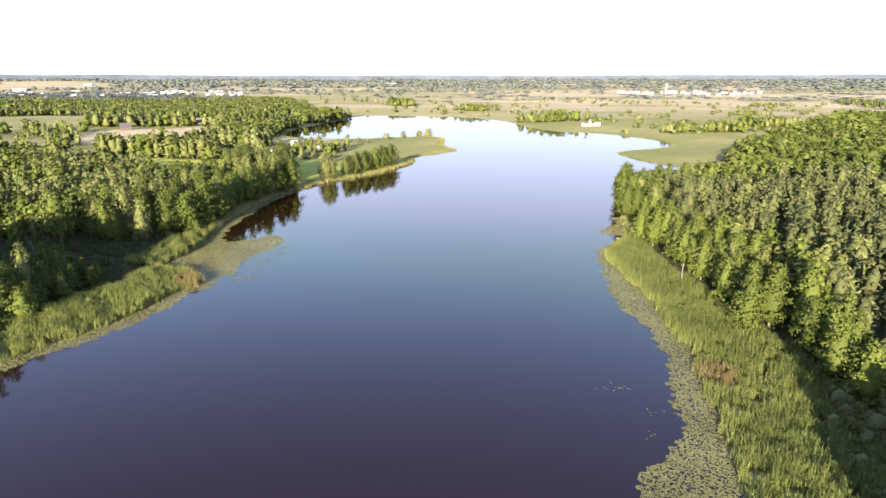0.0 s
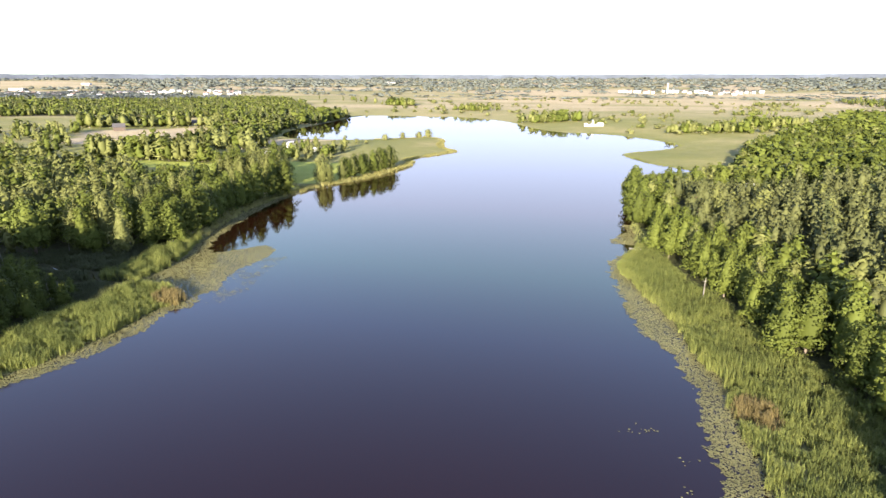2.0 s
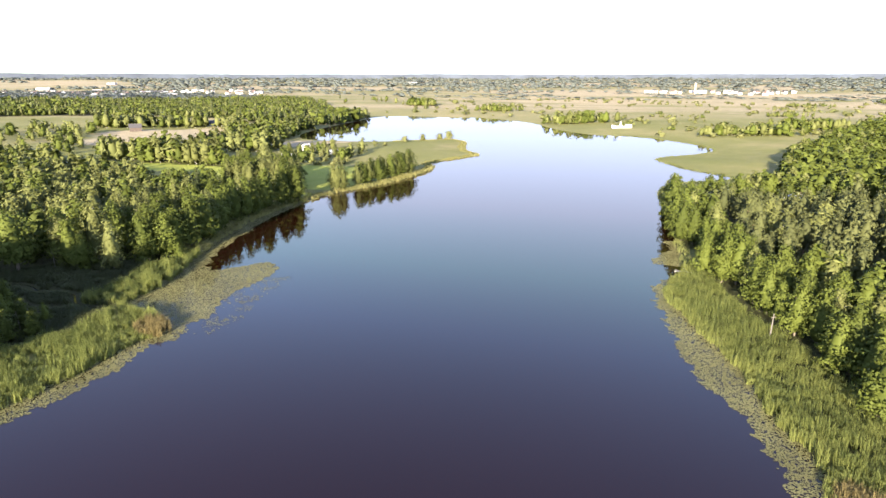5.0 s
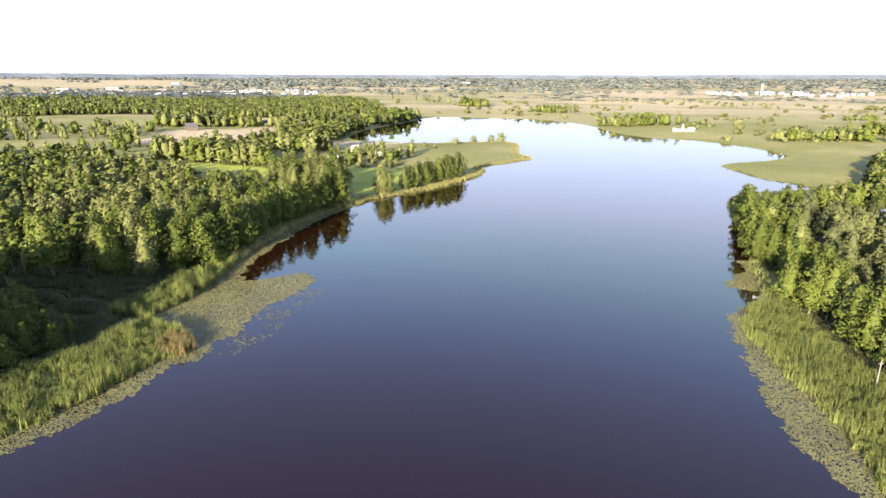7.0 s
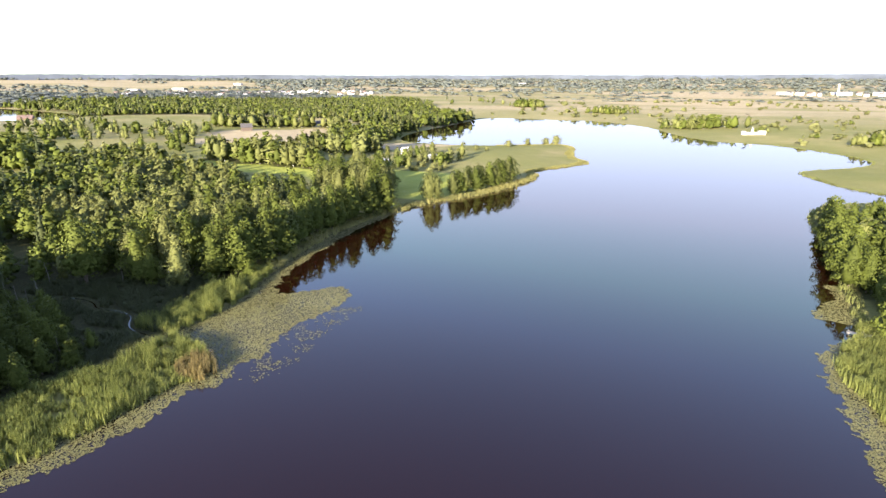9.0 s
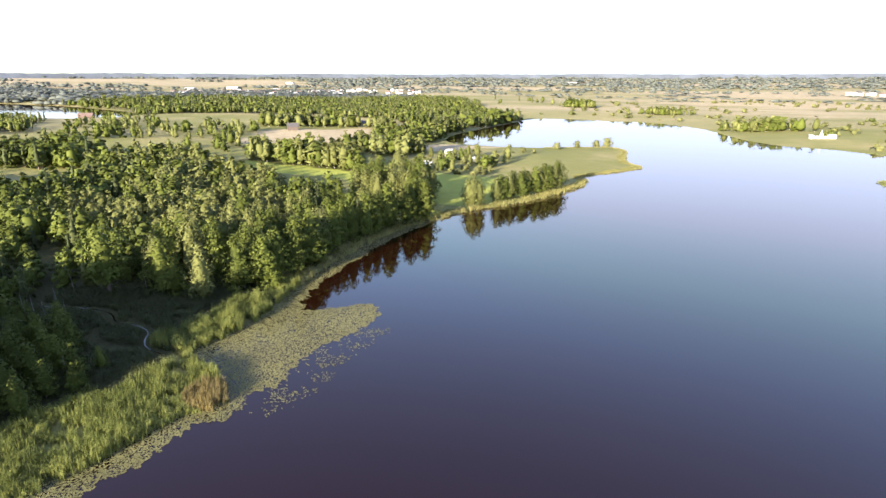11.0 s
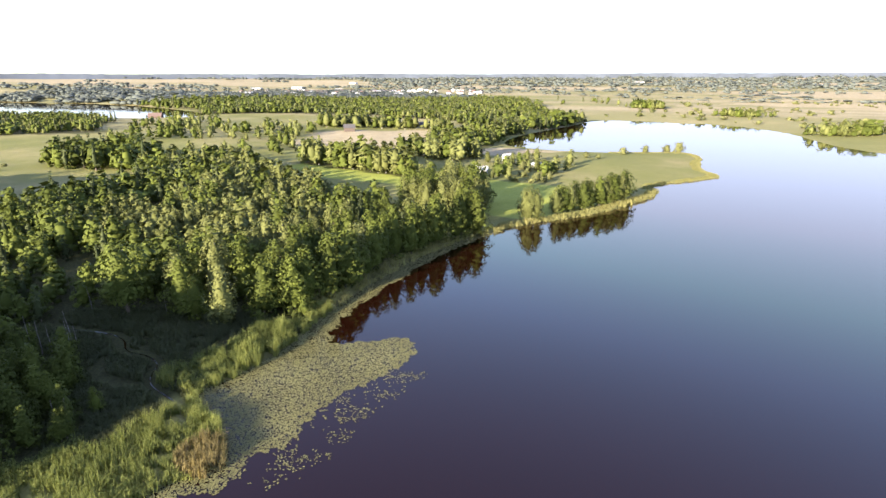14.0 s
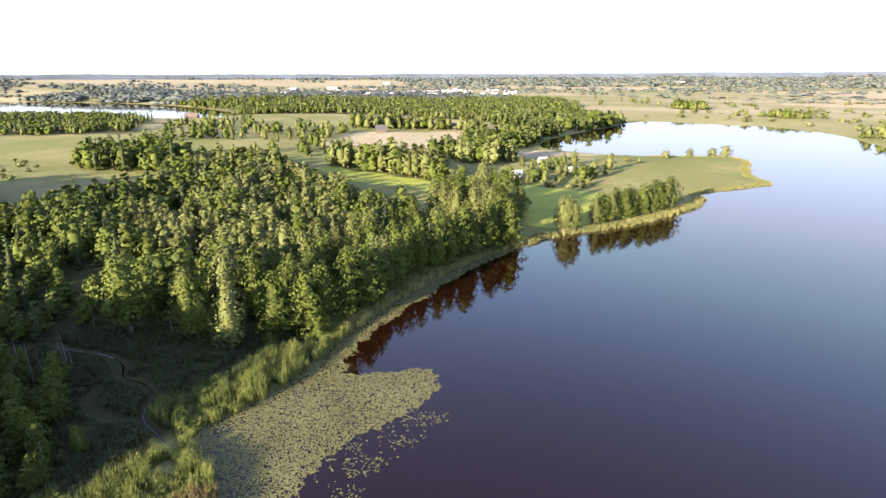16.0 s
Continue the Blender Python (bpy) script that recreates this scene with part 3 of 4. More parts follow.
mid_trees, back_trees, far_trees = [], [], []
for zone, (poly, step) in WOODS.items():
    xs, ys = scatter(poly, step)
    sd = shore(xs, ys)
    ok = free(xs, ys) & ~inside(STRAW[0], xs, ys) & ~inside(STRAW[1], xs, ys) & (sd > 2.5) & (waves(xs, ys, 8.5, 5) < 0.62)
    for x, y, d in zip(xs[ok], ys[ok], sd[ok]):
        kind = pick(zone, x, y)
        sc = rnd.uniform(0.76, 1.1) * (1 + 0.14 * float(waves(np.array(x), np.array(y), 17, 4)))
        if zone == "east":
            sc *= 0.62 if y > 305 and 80 < x < 150 else 0.84
        if kind == "linden":
            sc *= 0.75
        # unseen southern trees, made extra tall to shade the marsh and wood edge
        if zone in ("west", "west_near") and y < 136 and x < -118:
            sc = (1.55 if x < -140 else 1.35 if x < -130 else 0.75) * rnd.uniform(0.9, 1.05)
            kind = "alder"
        if zone == "west_near" and y >= 136 or zone == "west" and x > -175 and 140 < y < 172:
            sc *= 0.6
        if zone == "east_near":
            sc = 1.15 * rnd.uniform(0.9, 1.05)
        if zone == "west" and x < -165:
            sc *= 0.82
        if zone == "west" and x < -156 and 160 < y < 215:
            sc *= 0.75
        if zone in ("gardens", "heath"):
            sc *= 0.66 if zone == "gardens" else 0.75
        if zone == "west_far":
            sc *= 0.62
        if zone in ("grove", "belt", "houses"):
            sc *= 1.12
        if zone in ("east_far", "north"):
            sc *= 0.68
        if zone == "meadow_left":
            sc *= 0.5
        away = math.hypot(x + 5, y - 60)
        # the unseen sun-blocking trees get plain crowns and extra height
        if zone == "west_back":
            back_trees.append((kind, x, y, sc * 1.3))
            continue
        if zone == "west" and (d < 44 and 100 < y < 322) or zone == "east" and (d < 34 and 66 < y < 285) or zone == "grove" or zone == "west_near" and x > -150 and y > 92:
            plant(kind, x, y, sc, rnd.uniform(1.0, 1.25), group="trees of the " + zone + " wood")
        else:
            (mid_trees if away < 330 else back_trees if away < 720 else far_trees).append((kind, x, y, sc))

wood_stuff("woodland", mid_trees, mid_shape, "mixed green woods of alder, birch and pine")
wood_stuff("woodland", back_trees, back_shape, "green woods and groves beyond the shore", 1.5)

# woods, hedges and single bushes of the far plain
n = 10000
a, r = rnd.uniform(0.12, 3.0, n), 4450 * np.sqrt(rnd.uniform(0.05, 1, n))
x, y = r * np.cos(a), 150 + r * np.sin(a)
w = waves(x / 2.6, y, 120, 6) + 0.55 * waves(x / 1.7, y, 42, 1)
limit = np.where(r < 2000, 0.1, np.where(r < 3300, -0.45, -0.85))
limit = np.where((x > -220) & (r < 1900), 0.9, limit)
limit = np.where(one_of(STRAW, x, y), np.maximum(limit, 0.95), limit)
k = (w > limit) & (edge_distance(LAKE, x, y) > 14) & (edge_distance(LAKE_2, x, y) > 14) & ((y > 760) | (x < -600))
size = rnd.uniform(0.55, 1.0, n) * np.where(r < 2500, 0.85, 1.2)
kinds = np.array(("alder", "birch", "pine"))[rnd.integers(3, size=n)]
far_trees += [(str(q), *v) for q, v in zip(kinds[k], np.stack([x, y, size], 1)[k].tolist())]
# lone bushes on the open grass
n = 1300
x, y = rnd.uniform(-260, 1500, n), rnd.uniform(640, 2000, n)
k = (edge_distance(LAKE, x, y) > 8) & (waves(x, y, 90, 2) > -0.1)
far_trees += [("willow", px, py, rnd.uniform(0.4, 1.15)) for px, py in zip(x[k].tolist(), y[k].tolist())]
for cx, cy, rx, ry, n, sc in ((-200, 1290, 30, 16, 60, 0.95), (-39, 1120, 50, 10, 55, 0.7), (72, 862, 40, 14, 70, 0.9), (175, 750, 10, 5, 8, 0.3),
                              (130, 800, 14, 8, 10, 0.4), (403, 1014, 34, 10, 26, 0.5), (554, 1317, 40, 12, 26, 0.5), (261, 946, 10, 5, 5, 0.35),
                              (223, 1047, 8, 4, 5, 0.3), (245, 690, 55, 14, 60, 0.75), (330, 760, 55, 22, 55, 0.8)):
    px, py = cx + rnd.normal(size=n) * rx * 0.5, cy + rnd.normal(size=n) * ry * 0.5
    for x, y, d in zip(px.tolist(), py.tolist(), edge_distance(LAKE, px, py)):
        if d > 6:
            far_trees.append(("birch" if rnd.uniform() < 0.6 else "alder", x, y, sc * rnd.uniform(0.7, 1.15)))
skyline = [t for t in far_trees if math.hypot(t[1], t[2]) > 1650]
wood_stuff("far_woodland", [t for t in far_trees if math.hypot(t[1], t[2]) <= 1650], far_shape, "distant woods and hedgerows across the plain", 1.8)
# these crowns carry the haze in their colour
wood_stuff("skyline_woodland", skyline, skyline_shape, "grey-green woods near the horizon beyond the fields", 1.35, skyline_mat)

# low willows in the shade below the east wood
for x, y, sc in ((62, 84, 0.5), (66, 90, 0.6), (70, 94, 0.7), (67, 98, 0.6), (73, 90, 0.7), (75, 99, 0.8), (64, 96, 0.45), (70, 84, 0.6), (78, 94, 0.8), (62, 76, 0.5), (68, 102, 0.7)):
    plant("willow", x, y, sc, 1.1, "low dark willow bush in the shade of the wood", "willows below the east wood")
# young alders behind the west reeds
for x, y, sc in ((-114, 131, 0.5), (-116, 136, 0.55), (-113, 141, 0.48), (-119, 142, 0.6), (-115, 147, 0.5), (-121, 149, 0.55), (-112, 152, 0.4), (-117, 155, 0.46),
                 (-124, 156, 0.5), (-129, 161, 0.5), (-134, 165, 0.5), (-113, 126, 0.55), (-118, 128, 0.62), (-141, 169, 0.52)):
    plant("alder", x, y, sc, 1.3, "young green alder at the edge of the reeds", "young alders behind the reeds")
# garden trees round the farm buildings
for hx, hy, n in ((-230, 524, 5), (-173, 509, 6), (-167, 449, 7), (-145, 492, 7), (-373, 741, 4), (130, 327, 5), (108, 351, 4)):
    for _ in range(n):
        plant("birch" if rnd.uniform() < 0.55 else "willow", hx + rnd.uniform(-14, 14), hy - rnd.uniform(7, 17), rnd.uniform(0.34, 0.6), 1.25, group="garden trees of the farms")
# single trees along the west shore and the point
plant("linden", -152, 192, 1.08, 1.0, "broad round-crowned bright green tree beside the marsh")
plant("birch", -126, 200, 0.92, 1.35, "pale drooping birch standing beside the reeds")
row = np.array([(-122, 209), (-118, 219), (-116, 234), (-119, 256), (-118, 277), (-114, 294), (-109, 311)], float)
walked = np.concatenate([[0], np.cumsum(np.linalg.norm(np.diff(row, axis=0), axis=1))])
for u in np.arange(2, walked[-1], 6.6):
    plant("alder" if rnd.uniform() < 0.9 else "birch", np.interp(u, walked, row[:, 0]) + rnd.uniform(-2.5, 2), np.interp(u, walked, row[:, 1]) + rnd.uniform(-1, 1),
          rnd.uniform(0.8, 1.12), rnd.uniform(1.0, 1.2), group="trees along the west shore")
for x, y, sc in ((61, 258, 0.9), (62, 268, 1.0), (64, 279, 0.95), (66, 290, 1.05), (69, 301, 0.95), (71, 312, 1.0), (74, 324, 0.9), (76, 337, 0.85), (80, 348, 0.7)):
    plant("alder", x, y, sc, 1.1, group="trees along the east shore")
for x, y, k, s in ((-140, 200, "alder", 0.85), (-136, 200, "alder", 0.62), (-122, 212, "alder", 0.72), (-118, 216, "alder", 0.82), (-116, 237, "alder", 1.05),
                   (-108, 314, "alder", 0.95), (-112, 312, "alder", 0.9), (-97, 345, "birch", 0.82), (-100, 347, "birch", 0.78), (-94, 347, "birch", 0.75)):
    plant(k, x, y, s * 1.05, 1.3, group="trees along the west shore")
for k in range(14):
    u = k / 13
    plant("alder" if k % 3 else "birch", -90 + 20 * u + rnd.uniform(-2, 2), 362 + 48 * u + rnd.uniform(-2, 2), 0.72 + 0.2 * u, 1.4, group="row of trees by the point")
for x, y, s in ((-108, 601, 1.2), (-94, 620, 1.15), (-81, 650, 1.3), (-70, 640, 1.65), (-128, 560, 0.9), (-118, 556, 0.7), (-130, 470, 0.9), (-122, 452, 0.8), (-138, 520, 0.8), (-150, 480, 1.0)):
    plant("willow", x, y, s, 1.0, group="bushes on the point")


# ---- reeds, sedge and lily pads ----
def blades(name, x, y, z, height, per, width, mat, label, category, lean=0.35):
    """Tufts of upright blades, each blade one bent sliver of two triangles."""
    keep = waves(x, y, 1.5, 6) + 0.7 * waves(x, y, 3.7, 1) > -0.62
    x, y, z, height = x[keep], y[keep], z[keep], height[keep]
    n = len(x) * per
    px, py, pz = (np.repeat(v, per) for v in (x, y, z))
    px, py = px + rnd.normal(0, 0.22, n), py + rnd.normal(0, 0.22, n)
    h = np.repeat(height * (1 + 0.3 * waves(x, y, 1.3, 3) + 0.22 * waves(x, y, 4.1, 7)), per) * rnd.uniform(0.55, 1.1, n)
    a, l = rnd.uniform(0, 6.283, n), rnd.uniform(0.05, lean, n)
    fx, fy = np.cos(a), np.sin(a)
    w = width * rnd.uniform(0.6, 1.3, n)
    w = w * 1.3
    side = np.stack([-fy * w, fx * w, 0 * w], 1)
    up = np.where(rnd.uniform(size=n) < 0.35, 0.0, rnd.uniform(0.25, 0.8, n)) * h
    stem = up == 0
    reach = np.where(stem, h * l, rnd.uniform(0.3, 0.75, n))
    top = np.where(stem, h, np.minimum(up + rnd.uniform(0.1, 0.5, n), h * 1.1))
    base = np.stack([px, py, pz + up - 0.2 * stem], 1)
    tip = np.stack([px + fx * reach, py + fy * reach, pz + top], 1)
    v = np.stack([base - side, base + side, tip], 1).reshape(-1, 3)
    f = np.arange(3 * n).reshape(-1, 3)
    clump = 0.45 + 0.22 * waves(px, py, 1.6, 2) + 0.2 * waves(px, py, 6, 5)
    edge = np.repeat(np.clip(1 - shore(x, y) / 2.5, 0, 1), per)
    tone = np.repeat(np.clip(clump + 0.6 * edge - 0.08 + rnd.normal(0, 0.15, n), 0, 1), 3)
    tagged(new(name, mesh_from(name, v, f, [mat], tone=tone)), label, category, kind="stuff")


def sample(x0, x1, y0, y1, per_m2):
    n = int((x1 - x0) * (y1 - y0) * per_m2)
    x, y = rnd.uniform(x0, x1, n), rnd.uniform(y0, y1, n)
    return x, y, shore(x, y)


CREEK = [(-160, 178), (-154, 180), (-146, 182.5), (-139, 182), (-134, 178), (-128, 179.5), (-122, 178), (-119.5, 174), (-116, 171), (-111, 170), (-106, 169)]
CREEK_SIDE = [(-132, 170), (-127, 168), (-121, 168.5), (-115, 171)]


def reeds():
    # west belt, its northern part and the fringe along the shore
    x, y, d = sample(-150, -78, 40, 172, 3.2)
    k = (d > -1.2) & (d < 22) & (x < -82) & ~((x < -104) & (y > 152))
    x, y, d = x[k], y[k], d[k]
    brown = (np.hypot(x + 86, y - 160) < 5.5)
    for name, s, mat, lab in (("reed_bed", ~brown, reed_mat, "tall green reeds along the lake edge"), ("brown_reed_bed", brown, brown_reed_mat, "patch of brown seeding reeds at the inlet")):
        blades(name, x[s], y[s], ground_z(x[s], y[s], d[s]), 2.5 + 0.5 * waves(x[s], y[s], 7), 13, 0.06, mat, lab, "reeds")
    x, y, d = sample(-125, -98, 172, 222, 3.4)
    k = (d > -0.8) & (d < 11.5 - 4.5 * (y > 205))
    blades("reed_bed", x[k], y[k], ground_z(x[k], y[k], d[k]), 3.0 + 0.6 * waves(x[k], y[k], 5), 16, 0.06, reed_mat, "lush green reeds beside the marsh", "reeds")
    x, y, d = sample(-122, -20, 218, 650, 1.6)
    k = (d > -0.8) & (d < 5.5 + 2.5 * waves(x, y, 22, 1))
    blades("reed_fringe", x[k], y[k], ground_z(x[k], y[k], d[k]), np.where(y[k] > 440, 0.9, 1.8) + 0.4 * waves(x[k], y[k], 5), 7, 0.11, dry_reed_mat, "yellow-green reed fringe along the shore", "reeds")
    # east belt
    x, y, d = sample(30, 76, -20, 228, 3.2)
    k = (d > -1.2) & (x < 72 - 12 * (y > 180)) & ~inside(WOODS["east"][0], x - 1.5, y)
    x, y, d = x[k], y[k], d[k]
    brown = (np.hypot((x - 50) / 1.2, (y - 112) / 2) < 3.0)
    for name, s, mat, lab in (("reed_bed", ~brown, reed_mat, "tall green reeds below the trees"), ("brown_reed_bed", brown, brown_reed_mat, "rusty brown reeds at the water's edge")):
        blades(name, x[s], y[s], ground_z(x[s], y[s], d[s]), 2.3 + 0.5 * waves(x[s], y[s], 7), 13, 0.06, mat, lab, "reeds")
    x, y, d = sample(50, 190, 228, 700, 1.0)
    k = (d > -0.6) & (d < 3 + 1.5 * waves(x, y, 22, 1))
    blades("reed_fringe", x[k], y[k], ground_z(x[k], y[k], d[k]), np.where(y[k] > 380, 0.6, 1.5) + 0.3 * waves(x[k], y[k], 5), 5, 0.13, grass_mat, "low green sedge and reed fringe along the shore", "reeds")
    # marsh behind the inlet, cut by a creek
    x, y, d = sample(-166, -104, 148, 208, 4.0)
    bed = np.minimum(np.abs(edge_distance(CREEK + CREEK[::-1], x, y)), np.abs(edge_distance(CREEK_SIDE + CREEK_SIDE[::-1], x, y)))
    k = (d > 1.0) & (bed > 1.6 + 0.5 * waves(x, y, 3.0, 4)) & ~inside(WOODS["west"][0], x, y)
    blades("sedge_marsh", x[k], y[k], ground_z(x[k], y[k], d[k]), 1.5 + 0.35 * waves(x[k], y[k], 6), 9, 0.07, sedge_mat, "grey-green sedge marsh cut by a narrow creek", "sedge", 0.5)


reeds()


def creek(name, points):
    """A ribbon of dark water winding through the marsh."""
    p = np.array(points, float)
    t = unit(np.gradient(p, axis=0))
    side = np.stack([-t[:, 1], t[:, 0]], 1)
    w = 0.13 + 0.05 * np.sin(np.arange(len(p)) * 0.9)
    v = np.concatenate([np.concatenate([p + k * side * w[:, None], np.full((len(p), 1), 1.0)], 1) for k in (-1, 1)])
    v[:, 2] = np.tile(ground_z(p[:, 0], p[:, 1]) + 0.12, 2)
    i = np.arange(len(p) - 1)
    n = len(p)
    tagged(new(name, mesh_from(name, v, np.stack([i, i + 1, i + n + 1, i + n], 1), [water_mat])), "narrow dark creek winding through the sedge", "creek", kind="structure")


def winding(points, n=40):
    """The points of a line, rounded and evenly spaced."""
    p = np.array(points, float)
    for _ in range(2):
        p = np.concatenate([p[:1], np.stack([0.75 * p[:-1] + 0.25 * p[1:], 0.25 * p[:-1] + 0.75 * p[1:]], 1).reshape(-1, 2), p[-1:]])
    u = np.concatenate([[0], np.cumsum(np.linalg.norm(np.diff(p, axis=0), axis=1))])
    w = np.linspace(0, u[-1], n)
    return np.stack([np.interp(w, u, p[:, 0]), np.interp(w, u, p[:, 1])], 1)


creek("water_creek", winding(CREEK))


def lily_pads(name, x, y, size, label):
    n = len(x)
    a0 = rnd.uniform(0, 6.283, n)
    r = size * rnd.uniform(0.6, 1.25, n)
    ang = a0[:, None] + np.linspace(0.25, 6.03, 5)[None]
    rim = np.stack([x[:, None] + r[:, None] * np.cos(ang), y[:, None] + r[:, None] * np.sin(ang), 0.02 + rnd.uniform(0, 0.05, (n, 5))], -1)
    mid_p = np.stack([x, y, np.full(n, 0.015)], -1)[:, None]
    v = np.concatenate([mid_p, rim], 1).reshape(-1, 3)
    i = np.arange(n)[:, None] * 6
    f = np.concatenate([i + [0, k, k + 1] for k in range(1, 5)])
    tone = np.repeat(np.clip(0.55 + 0.4 * waves(x, y, 4, 1) + rnd.normal(0, 0.2, n), 0, 1), 6)
    tagged(new(name, mesh_from(name, v, f, [pad_mat], tone=tone)), label, "water lilies", kind="stuff")


PATCH = [(-82, 158), (-82, 163), (-78, 168), (-79, 177), (-80, 184), (-79, 190), (-76, 199), (-76, 210), (-81, 216), (-87, 211), (-92, 206), (-96, 205),
         (-100, 209), (-102, 214), (-108, 218), (-108, 197), (-105, 185), (-104, 173), (-97, 170), (-93, 166)]
x, y, d = sample(-122, -68, 70, 320, 21.0)
edge = edge_distance(PATCH, x, y)
band = np.interp(y, [70, 96, 102, 113, 140, 165, 214, 225, 260, 300, 320], [1.5, 3, 4.5, 6.5, 6.5, 5, 6, 6, 6, 4, 2])
full = (edge < 0.4 + 0.9 * waves(x, y, 1.6) + 0.8 * waves(x, y, 0.5, 3)) | (-d < band + 1.0 * waves(x, y, 2.3) + 0.9 * waves(x, y, 0.6, 3))
loose = (edge < 10) & (x > -84) & (y < 204) & (y > 158) & (waves(x, y, 2.2, 5) + 0.7 * waves(x, y, 0.5, 1) > 0.05)
k = (d < 0.3) & (full & (waves(x, y, 1.1, 7) + 0.8 * waves(x, y, 0.43, 2) > -1.4) | loose & (rnd.uniform(size=len(x)) < 0.16))
lily_pads("lily_pads", x[k], y[k], 0.165, "dense yellow-green lily pads floating off the west reeds")
x, y, d = sample(20, 60, 0, 260, 21.0)
line = np.interp(y, [0, 40, 74, 81, 87, 95, 102, 116, 128, 141, 148, 159, 176, 201, 208, 214, 226, 230, 236, 250],
                 [29, 24, 26, 29, 35, 39, 38, 41.5, 42.5, 41, 38.5, 37.5, 38.5, 39.5, 41.5, 46, 60, 46, 47, 56])
k = (d < 0.3) & (x > line + 1.1 * waves(x, y, 2.0) + 0.9 * waves(x, y, 0.6, 3)) & (waves(x, y, 1.1, 7) + 0.8 * waves(x, y, 0.43, 2) > -1.4)
lily_pads("lily_pads", x[k], y[k], 0.165, "dense yellow-green lily pads floating off the east reeds")


# ---- buildings ----
def part(name, verts, faces, mat, parent, label=""):
    me = bpy.data.meshes.new(name)
    me.from_pydata([tuple(v) for v in verts], [], faces)
    me.materials.append(mat)
    me.update()
    ob = new(name, me)
    ob.parent = parent
    return tagged(ob, label)


def box(x0, x1, y0, y1, z0, z1):
    v = [(x, y, z) for z in (z0, z1) for y in (y0, y1) for x in (x0, x1)]
    return v, [(0, 2, 3, 1), (4, 5, 7, 6), (0, 1, 5, 4), (2, 6, 7, 3), (0, 4, 6, 2), (1, 3, 7, 5)]


white_wall = plain("white_plaster", (0.38, 0.365, 0.34), 0.85, 0.08, 1.5)
cream_wall = plain("cream_plaster", (0.34, 0.30, 0.24), 0.85, 0.1, 1.5)
log_wall = plain("weathered_boards", (0.075, 0.056, 0.045), 0.9, 0.35, 3)
brick_wall = plain("red_brick", (0.11, 0.07, 0.058), 0.9, 0.2, 4)
grey_roof = plain("pale_grey_sheet_roof", (0.42, 0.42, 0.42), 0.55, 0.15, 1)
red_roof = plain("red_tile_roof", (0.12, 0.08, 0.066), 0.8, 0.25, 4)
dark_roof = plain("dark_bitumen_roof", (0.06, 0.055, 0.055), 0.8, 0.25, 3)
pane_mat = plain("dark_window_glass", (0.03, 0.035, 0.04), 0.08, 0.1, 1)
plank_mat = plain("grey_jetty_planks", (0.36, 0.32, 0.27), 0.85, 0.3, 6)
hull_mat = plain("white_boat_hull", (0.78, 0.78, 0.76), 0.4, 0.06, 2)


def house(name, w, d, h, rise, wall, roof, label, category="house", hip=0.0, windows=True, chimney=True):
    """A house along x, standing on z = 0; hip: how far the ridge stops short of the gables."""
    root = tagged(new(name), label, category)
    a, b = w / 2, d / 2
    v = [(x, y, z) for z in (-1.5, h) for y in (-b, b) for x in (-a, a)] + [(-a + hip, 0, h + rise), (a - hip, 0, h + rise)]
    part("wall", v, [(0, 1, 5, 4), (3, 2, 6, 7), (2, 0, 4, 8, 6), (1, 3, 7, 9, 5)] if not hip else [(0, 1, 5, 4), (3, 2, 6, 7), (2, 0, 4, 6), (1, 3, 7, 5)], wall, root)
    o, t = 0.5, 0.18
    low = h - o * rise / b + 0.02
    under = [(-a - o, -b - o, low), (a + o, -b - o, low), (a + o, b + o, low), (-a - o, b + o, low), (-a - (0 if hip else o) + hip, 0, h + rise + 0.02), (a + (0 if hip else o) - hip, 0, h + rise + 0.02)]
    over = [(x, y, z + t) for x, y, z in under]
    f = [(6, 7, 11, 10), (8, 9, 10, 11), (7, 8, 11), (9, 6, 10), (0, 4, 5, 1), (2, 5, 4, 3), (0, 1, 7, 6), (2, 3, 9, 8), (1, 2, 8, 7), (3, 0, 6, 9)]
    part("roof", under + over, f, roof, root)
    if chimney:
        part("chimney", *box(a * 0.3, a * 0.3 + 0.7, -0.3, 0.4, h + rise * 0.5, h + rise + 0.9), brick_wall, root)
    if windows:
        n = max(2, int(w / 3))
        for side in (-1, 1):
            for k in range(n):
                x = -a + w * (k + 0.5) / n
                y0, y1 = sorted((side * (b - 0.02), side * (b + 0.04)))
                tall = (0.0, 2.0) if k == n // 2 and side < 0 else (0.9, 2.2)
                part("door" if tall[0] == 0 else "window", *box(x - 0.55, x + 0.55, y0, y1, *tall), log_wall if tall[0] == 0 else pane_mat, root)
    return root


def stand(ob, x, y, turn, scale=1.0):
    ob.matrix_world = pose(x, y, float(ground_z(x, y)), 0, 0, turn) @ Matrix.Scale(scale, 4)
    return ob


stand(house("cottage", 12, 8, 2.6, 3.4, white_wall, grey_roof, "low cottage with a pale hipped sheet roof among birches", hip=4.0), -230, 524, 25)
stand(house("barn", 12, 8, 4.2, 3.6, log_wall, dark_roof, "dark weathered wooden barn at the stubble field edge", "barn", windows=False, chimney=False), -419, 650, 35)
stand(house("farmhouse", 20, 9, 3.2, 3.0, white_wall, dark_roof, "white farmhouse with a dark roof before the woods"), -373, 741, 10)
stand(house("garden_house", 7, 6, 4.6, 2.4, white_wall, grey_roof, "small white two-storey house in a garden"), -173, 509, 60, 0.8)
stand(house("summer_house", 8, 6, 2.6, 2.0, white_wall, grey_roof, "white summer house half hidden by bushes"), -167, 449, 15)
